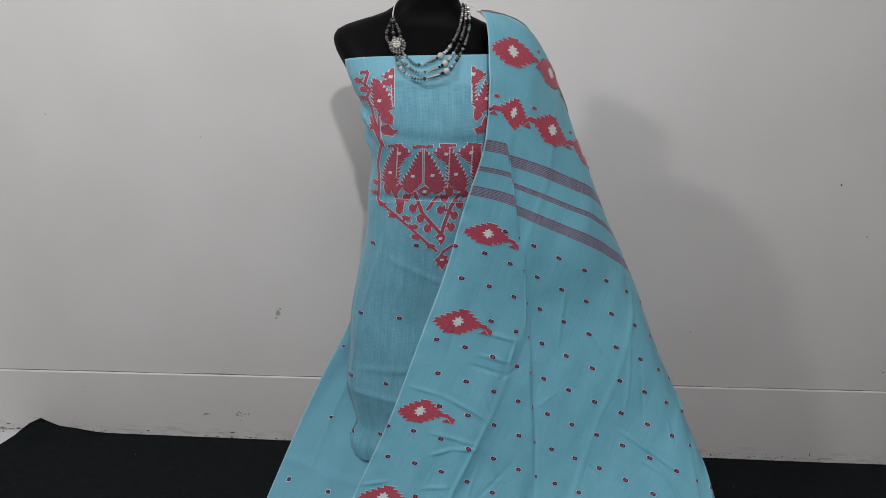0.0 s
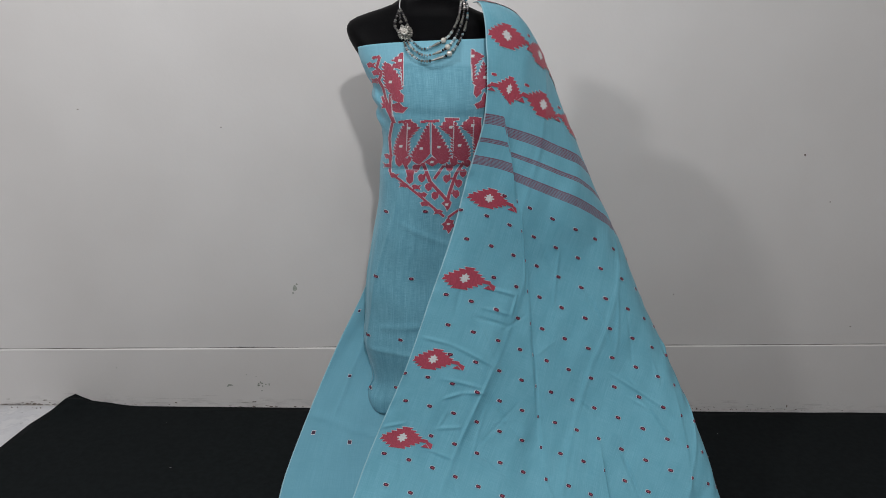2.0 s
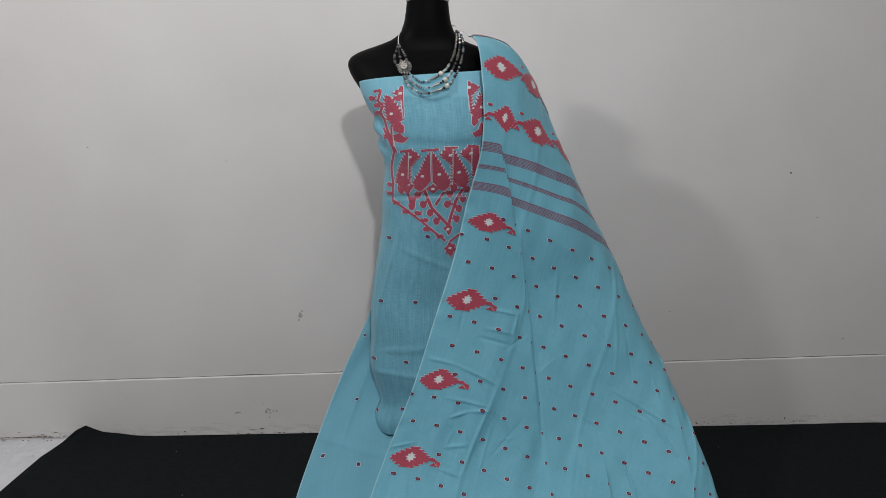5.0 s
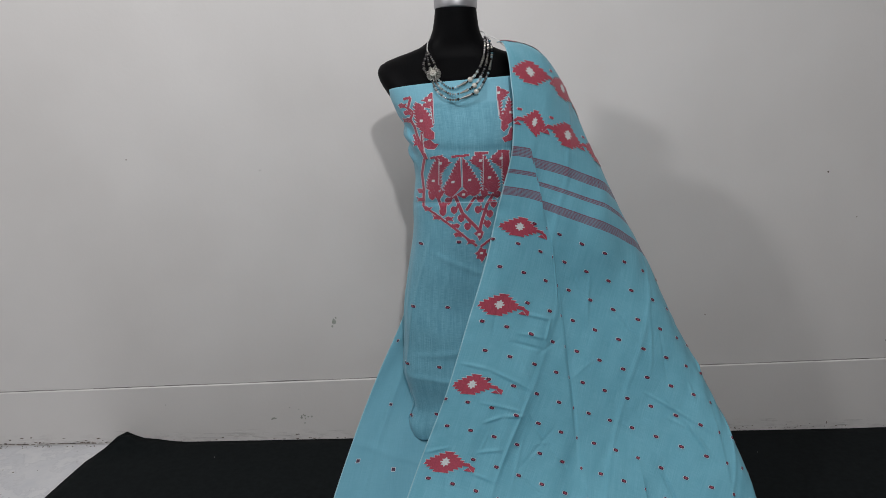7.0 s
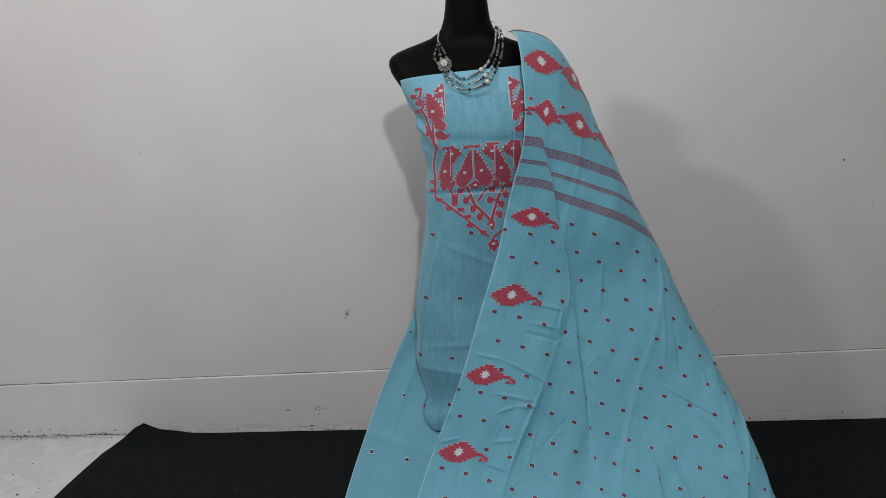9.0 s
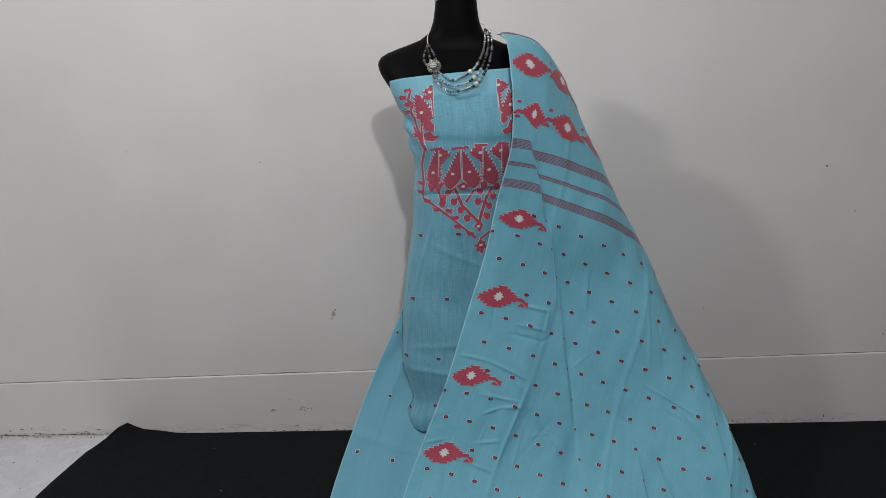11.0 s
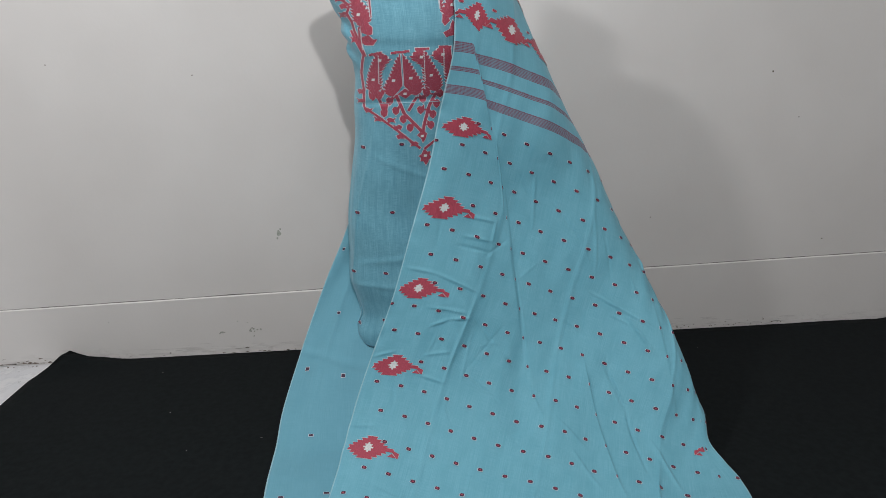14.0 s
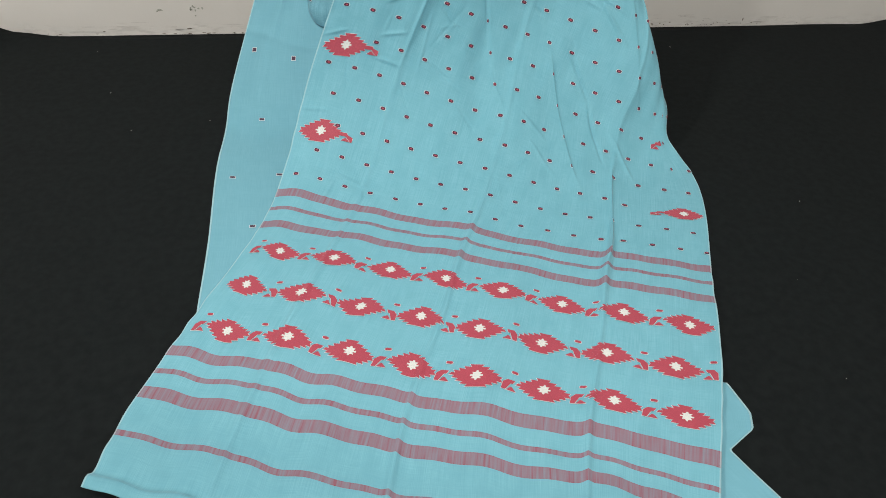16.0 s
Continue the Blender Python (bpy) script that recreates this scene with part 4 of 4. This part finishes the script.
def weave_part(name, polys, teeth="", label=""):
    verts, faces, index = [], [], []
    for j, poly in enumerate(polys):
        for grow, off, k in ((0.0014, 0.0006, 0), (0.0, 0.0011, 1)):
            p, f = strips(kurta_front, scan_rows(poly, grow, teeth=teeth[j] if j < len(teeth) else ""), off, 0.008)
            faces += [tuple(i + len(verts) for i in q) for q in f]
            verts += p
            index += [k] * len(f)
    return mesh_object(name, verts, faces, [PALE, YOKE_RED], KURTA_CLOTH, indices=index, smooth=False, label=label)


def yoke():
    weave_part("side_panel", [outline(q) for q in PANEL_LEFT], ("l", "lr"), "crimson woven side panel")
    weave_part("side_panel", [outline(q) for q in PANEL_RIGHT], ("r", "lr"), "crimson woven side panel")
    for sides, q in FLAMES:
        weave_part("flame_motif", [outline(q)], (sides,), "crimson toothed flame motif")
    for q in BARS:
        weave_part("woven_bar", [outline(q)])
    for q in FLOWERS:
        weave_part("woven_flower", [outline(q)])
    for q, w in zip(STEMS, STEM_WIDTHS):
        pts = outline(q)
        weave_part("vine", [stem_poly(list(ab), w / 1000) for ab in zip(pts, pts[1:])])
    stalks = []
    for spots, runs in ((DROPS, STEMS[2:6]), (LEAVES, STEMS[:2] + STEMS[6:7])):
        for x, z in outline(spots):
            best = None
            for run in runs:
                pts = outline(run)
                for (xa, za), (xb, zb) in zip(pts, pts[1:]):
                    f = min(1.0, max(0.0, ((x - xa) * (xb - xa) + (z + 0.006 - za) * (zb - za)) / ((xb - xa) ** 2 + (zb - za) ** 2)))
                    px, pz = xa + f * (xb - xa), za + f * (zb - za)
                    d = math.hypot(px - x, pz - z)
                    if best is None or d < best[0]:
                        best = (d, px, pz)
            if best[0] < 0.032:
                stalks.append(stem_poly([(best[1], best[2]), (x, z)], 0.0034))
    tagged(weave_part("woven_stalks", stalks), "thin crimson stalks of the leaves", kind="stuff")
    weave_part("woven_leaves", [drop_poly(x, z, 0.0098, -1 if x < 0.018 and z < 0.85 else 1) for x, z in outline(DROPS)] + [leaf_poly(x, z, 0.0072, -1 if i % 2 else 1) for i, (x, z) in enumerate(outline(LEAVES))])
    verts, faces = [], []
    for x, z in outline(SQUARES):
        p, f = strips(kurta_front, [(z - 0.0028, z + 0.0028, x - 0.0042, x + 0.0030, x - 0.0030, x + 0.0042)], 0.0016)
        faces += [tuple(i + len(verts) for i in q) for q in f]
        verts += p
    tagged(mesh_object("white_accents", verts, faces, WHITE, KURTA_CLOTH, smooth=False, label="small white woven accents"), kind="stuff")
    verts, faces = [], []
    for x0, z0, x1, z1 in ((-0.076, 0.944, -0.078, 0.880), (0.0225, 0.952, 0.024, 0.886), (0.0655, 0.955, 0.0665, 0.900), (-0.1125, 1.000, -0.109, 0.955), (0.0575, 1.070, 0.060, 1.038), (-0.0925, 1.060, -0.0885, 1.022)):
        p, f = strips(kurta_front, [(z0 + (z1 - z0) * i / 14, z0 + (z1 - z0) * (i + 0.8) / 14, x0 + (x1 - x0) * i / 14 - 0.0014, x0 + (x1 - x0) * i / 14 + 0.0006, x0 + (x1 - x0) * i / 14 - 0.0002, x0 + (x1 - x0) * i / 14 + 0.0022) for i in range(14)], 0.0016)
        faces += [tuple(i + len(verts) for i in q) for q in f]
        verts += p
    tagged(mesh_object("pale_stitching", verts, faces, PALE, KURTA_CLOTH, smooth=False, label="pale stitched spines of the flames"), kind="stuff")
    p, f = strips(kurta_front, [(0.835 + 0.004 * i / 40, 0.8362 + 0.004 * i / 40, -0.130 + 0.0052 * i, -0.1248 + 0.0052 * i, -0.130 + 0.0052 * i, -0.1248 + 0.0052 * i) for i in range(40)], 0.0018)
    mesh_object("seam", p, f, SALWAR, KURTA_CLOTH, smooth=False, label="pale thread line across the waist")
    dot_mesh([(-0.125, 0.729), (-0.150, 0.562), (-0.063, 0.570), (-0.171, 0.399), (-0.087, 0.408), (-0.033, 0.741), (-0.168, 0.243), (-0.097, 0.269)], kurta_front, KURTA_CLOTH)


yoke()


def salwar_lift(a, v, off=0.0):
    q = salwar_point(a, v)
    e = 1e-3
    n = np.cross(salwar_point(a, v + e) - q, salwar_point(a + e, v) - q)
    n = n / (np.linalg.norm(n, axis=-1, keepdims=True) + 1e-12)
    return q + n * off


def salwar_dots():
    verts, faces, index = [], [], []
    for a, v in ((0.030, 0.205), (0.112, 0.373), (0.044, 0.508), (0.175, 0.517), (0.092, 0.660), (0.041, 0.881), (0.149, 0.868), (0.094, 1.053), (0.05, 1.24), (0.16, 1.25)):
        for g, off, k in ((0.0011, 0.0006, 0), (0.0, 0.0010, 1)):
            w, h = (0.0048 + g) / 0.8, 0.0032 + g
            p, f = strips(salwar_lift, [(v - h, v + h, a - w, a + w, a - w, a + w)], off, 0.01)
            faces += [tuple(i + len(verts) for i in q) for q in f]
            verts += p
            index += [k] * len(f)
    tagged(mesh_object("woven_dots", verts, faces, [PALE, DARK_RED], SALWAR_CLOTH, indices=index, smooth=False), "small maroon woven dots", kind="stuff")


salwar_dots()


# ---- the necklace ----
def tube_points(points, n):
    pts = [(i, *q) for i, q in enumerate(points)]
    fine = lerp_curve(pts, np.linspace(0, len(points) - 1, 400))
    d = np.concatenate([[0], np.cumsum(np.linalg.norm(np.diff(fine, axis=0), axis=1))])
    return np.stack([np.interp(np.linspace(0, d[-1], n), d, fine[:, k]) for k in range(3)], -1), d[-1]


def bead(bm, place, radius, squash=1.0, axis=None, segments=10):
    rot = Vector((0, 0, 1)).rotation_difference(Vector(axis)).to_matrix().to_4x4() if axis is not None else Matrix()
    bmesh.ops.create_uvsphere(bm, u_segments=segments, v_segments=max(5, segments // 2 + 1), radius=radius, matrix=Matrix.Translation(place) @ rot @ Matrix.Diagonal((1, 1, squash, 1)))


def cone_bead(bm, a, b, r0, r1):
    a, b = Vector(a), Vector(b)
    rot = Vector((0, 0, 1)).rotation_difference(b - a).to_matrix().to_4x4()
    bmesh.ops.create_cone(bm, cap_ends=True, segments=14, radius1=r0, radius2=r1, depth=(b - a).length, matrix=Matrix.Translation((a + b) / 2) @ rot)


def necklace():
    root = tagged(new("necklace"), "grey bead necklace of four strands with pearls and a brooch", "necklace")
    root.location = (0, 0, 0)
    rng = random.Random(4)
    # strands, inner first: where each one leaves the brooch side, its lowest point and its way up the other side
    strands = [[(-0.097, 1.552, 1.183), (-0.081, 1.530, 1.152), (-0.080, 1.512, 1.128), (-0.062, 1.494, 1.108), (-0.044, 1.486, 1.099), (-0.015, 1.488, 1.110), (0.009, 1.500, 1.128), (0.027, 1.526, 1.160), (0.034, 1.548, 1.190), (0.036, 1.566, 1.216)],
               [(-0.099, 1.551, 1.178), (-0.093, 1.530, 1.148), (-0.085, 1.508, 1.124), (-0.068, 1.485, 1.099), (-0.044, 1.474, 1.086), (-0.014, 1.476, 1.092), (0.014, 1.490, 1.112), (0.034, 1.520, 1.150), (0.042, 1.546, 1.186), (0.041, 1.566, 1.214)],
               [(-0.099, 1.550, 1.180), (-0.107, 1.526, 1.148), (-0.090, 1.504, 1.120), (-0.076, 1.478, 1.092), (-0.047, 1.466, 1.074), (-0.012, 1.468, 1.080), (0.018, 1.482, 1.098), (0.042, 1.516, 1.140), (0.050, 1.544, 1.180), (0.046, 1.566, 1.210)]]
    for k, s in enumerate(strands):
        s = [(x, y - 0.012 * min(1.0, max(0.0, (1.21 - z) / 0.04)), z) for x, y, z in s]
        pts, length = tube_points(s, 120)
        n = int(length / 0.0058)
        grey, clear, silver = bmesh.new(), bmesh.new(), bmesh.new()
        pearl_at, cone_at = (0.555, 0.565, 0.575)[k], (0.49, 0.49, 0.50)[k]
        places, _ = tube_points(s, n)
        for i in range(n):
            f = i / (n - 1)
            way = places[min(i + 1, n - 1)] - places[max(i - 1, 0)]
            if abs(f - pearl_at) < 0.022 or abs(f - cone_at) < 0.034 or abs(f - 0.80) < 0.024:
                continue
            target = clear if (0.25 < f < 0.47 and rng.random() < 0.75) or (0.57 < f < 0.66 and rng.random() < 0.5) or rng.random() < 0.12 else grey
            target = silver if rng.random() < 0.22 else target
            bead(target, places[i], 0.0034 * rng.uniform(0.8, 1.12), 0.82, way, 7)
        q = lambda f: pts[int(f * 119)]
        for f in (pearl_at - 0.03, pearl_at + 0.03):
            bead(silver, q(f), 0.0036, 0.5, q(f + 0.02) - q(f - 0.02))
        strand = tagged(part("strand", grey, GLASS_BEAD, root, "faceted grey glass beads"), kind="stuff")
        tagged(part("bead_run", clear, CLEAR_BEAD, strand, "clear bluish glass beads"), kind="stuff")
        for a, c, r0, r1 in ((cone_at - 0.034, cone_at + 0.03, 0.0016, 0.0036), (0.77, 0.825, 0.0038, 0.0016)):
            bm = bmesh.new()
            cone_bead(bm, q(a), q(c), r0, r1)
            part("cone_bead", bm, SILVER, strand, "silver cone bead")
        tagged(part("spacers", silver, SILVER, strand, "small silver spacers"), kind="stuff")
        bm = bmesh.new()
        bead(bm, q(pearl_at), 0.0062, 1.0, None, 20)
        part("pearl", bm, PEARL, root, "round cream pearl", True)
    # the brooch: a rosette of small beads round a white stone
    centre = Vector((-0.084, 1.494, 1.131))
    tilt = pose(0, 0, 0, 70, 0, -12)
    bm = bmesh.new()
    for rings, radius, up, size in ((16, 0.0140, 0.000, 0.0030), (12, 0.0110, 0.003, 0.0028), (8, 0.0072, 0.005, 0.0026)):
        for i in range(rings):
            t = 2 * math.pi * i / rings
            bead(bm, centre + tilt @ Vector((radius * math.cos(t), radius * math.sin(t), up)), size, 1.0, None, 8)
    brooch = part("brooch", bm, SILVER, root, "round antique silver rosette brooch", True)
    bm = bmesh.new()
    for i in range(8):
        t = 2 * math.pi * i / 8
        bead(bm, centre + tilt @ Vector((0.0054 * math.cos(t), 0.0054 * math.sin(t), 0.0078)), 0.0036, 0.7, None, 8)
    bead(bm, centre + tilt @ Vector((0, 0, 0.009)), 0.0035, 0.7, None, 10)
    part("stone", bm, PEARL, brooch, "cream flower-shaped stone", True)
    # cords round the neck
    for name, ends in (("cord", [(-0.098, 1.553, 1.180), (-0.099, 1.566, 1.195), (-0.096, 1.585, 1.212), (-0.085, 1.620, 1.225), (-0.050, 1.655, 1.235)]),
                       ("cord", [(0.040, 1.566, 1.214), (0.036, 1.590, 1.228), (0.020, 1.630, 1.236), (-0.015, 1.658, 1.238), (-0.050, 1.655, 1.235)]),
                       ("cord", [(0.038, 1.572, 1.220), (0.058, 1.560, 1.213), (0.074, 1.548, 1.198), (0.082, 1.535, 1.190)])):
        pts, _ = tube_points(ends, 24)
        bm = bmesh.new()
        for a, b in zip(pts, pts[1:]):
            cone_bead(bm, a, b, 0.0011, 0.0011)
        part(name, bm, CORD, root, "thin twisted white cord")


necklace()


# ---- marks on the wall, dust and lint ----
def blob(bm, x, z, rx, rz, seed, y=WALL_Y - 0.0008, n=11):
    r = random.Random(seed)
    ring_verts = [bm.verts.new((x + rx * math.cos(2 * math.pi * i / n) * r.uniform(0.55, 1.1), y, z + rz * math.sin(2 * math.pi * i / n) * r.uniform(0.55, 1.1))) for i in range(n)]
    bm.faces.new(ring_verts[::-1])


def wall_marks():
    north = bpy.data.objects["wall_north"]
    base = bpy.data.objects["baseboard"]
    y_base = WALL_Y - 0.0068

    def marks(name, spots, mat, parent, y, label):
        bm = bmesh.new()
        for i, (x, z, rx, rz) in enumerate(spots):
            blob(bm, x, z, rx, rz, i + len(name), y)
        ob = part(name, bm, mat, parent, label)
        return ob

    marks("smudge", [(-0.422, 0.398, 0.0075, 0.011), (-0.428, 0.383, 0.004, 0.005), (-0.416, 0.411, 0.004, 0.004)], SMUDGE, north, WALL_Y - 0.0008, "grey-green smudge")
    marks("specks", [(0.752, 0.397, 0.0022, 0.0022), (1.334, 0.299, 0.004, 0.002), (1.10, 0.84, 0.004, 0.004), (-1.02, 0.92, 0.003, 0.002), (-0.62, 0.88, 0.002, 0.002), (1.20, 0.70, 0.003, 0.002)], GRIME, north, WALL_Y - 0.0008, "small dark specks")
    rng = random.Random(8)
    scuffs = [(-0.632, 0.076, 0.010, 0.0035), (-0.640, 0.072, 0.004, 0.002)]
    scuffs += [(-0.527 + rng.uniform(-0.018, 0.02), 0.078 + rng.uniform(-0.006, 0.010), rng.uniform(0.002, 0.005), rng.uniform(0.002, 0.004)) for i in range(10)] + [(-0.533, 0.058, 0.003, 0.003)]
    scuffs += [(-0.98, 0.130, 0.002, 0.002), (-0.58, 0.112, 0.002, 0.002), (-0.55, 0.106, 0.002, 0.002)]
    marks("scuffs", scuffs, SMUDGE, base, y_base, "dark scuff marks")
    smears = [(rng.uniform(0.78, 1.3) if i % 2 else rng.uniform(-1.2, -0.4), 0.012 + 0.03 * rng.random() ** 2, rng.uniform(0.012, 0.040), rng.uniform(0.001, 0.0028)) for i in range(34)]
    tagged(marks("smears", smears, SMEAR, base, y_base + 0.0003, "faint grey scuffed smears"), kind="stuff")
    dirt = []
    for i in range(70):
        x = rng.uniform(-1.75, -1.15) if i % 3 else rng.uniform(-1.15, -0.1)
        dirt.append((x, 0.003 + 0.022 * rng.random() ** 5, rng.uniform(0.002, 0.008), rng.uniform(0.0008, 0.0022)))
    for i in range(34):
        dirt.append((rng.gauss(1.05, 0.14), 0.007 + 0.014 * rng.random() ** 3, rng.uniform(0.0012, 0.0036), rng.uniform(0.001, 0.002)))
    dirt += [(-1.14 - 0.022 * i, 0.0015 + 0.0012 * rng.random(), rng.uniform(0.008, 0.016), rng.uniform(0.001, 0.0026)) for i in range(34)]
    dirt += [(1.167, 0.022, 0.002, 0.006), (-1.43, 0.025, 0.004, 0.003), (-1.50, 0.018, 0.005, 0.003)]
    tagged(marks("base_dirt", dirt, GRIME, base, y_base, "specks of dirt along the foot of the wall"), kind="stuff")


SMUDGE = plain_rough("smudge_grey", (0.30, 0.32, 0.28), (0.42, 0.44, 0.40), 120, 0.8)
SMEAR = plain_rough("smear_grey", (0.58, 0.563, 0.553), (0.66, 0.643, 0.632), 150, 0.8)
wall_marks()


def grit():
    """Crumbs of plaster and soil on the bare floor beside the black cloth."""
    rng = random.Random(21)
    bm = bmesh.new()
    spots = [(-1.391, 1.809, 3.0), (-1.322, 1.817, 2.0), (-1.330, 1.633, 5.0), (-1.286, 1.664, 2.4), (-1.411, 1.743, 3.2), (-1.432, 1.825, 2.0)]
    spots += [(rng.uniform(-1.60, -1.22), WALL_Y - 0.010 - 0.012 * rng.random(), rng.uniform(1.2, 3.4)) for i in range(26)]
    for x, y, size in spots:
        m = pose(x, y, -0.004 + 0.0004 * size, rng.uniform(0, 40), rng.uniform(0, 40), rng.uniform(0, 180)) @ Matrix.Diagonal((0.001 * size, 0.0007 * size, 0.0005 * size, 1))
        bmesh.ops.create_icosphere(bm, subdivisions=1, radius=1, matrix=m)
    tagged(part("grit", bm, GRIME), "dark crumbs of grit on the bare white floor", "grit", kind="stuff")


grit()


def lint():
    rng = random.Random(3)
    bm = bmesh.new()
    spots = [(0.875, 1.825), (0.901, 1.061), (0.776, 0.822), (-0.794, 1.861), (-0.426, 1.468), (-0.70, 1.62)]
    spots += [(rng.choice((-1, 1)) * rng.uniform(0.45, 1.0) - 0.05, rng.uniform(0.5, 1.8)) for i in range(4)]
    for x, y in spots:
        t = rng.uniform(0, math.pi)
        length, w = rng.uniform(0.0008, 0.0024), 0.0006
        m = pose(x, y, 0.0062, 0, 0, math.degrees(t)) @ Matrix.Diagonal((length, w, 0.0006, 1))
        bmesh.ops.create_icosphere(bm, subdivisions=1, radius=1, matrix=m)
    tagged(part("lint", bm, LINT), "tiny white lint specks on the black cloth", "lint", kind="stuff")


lint()
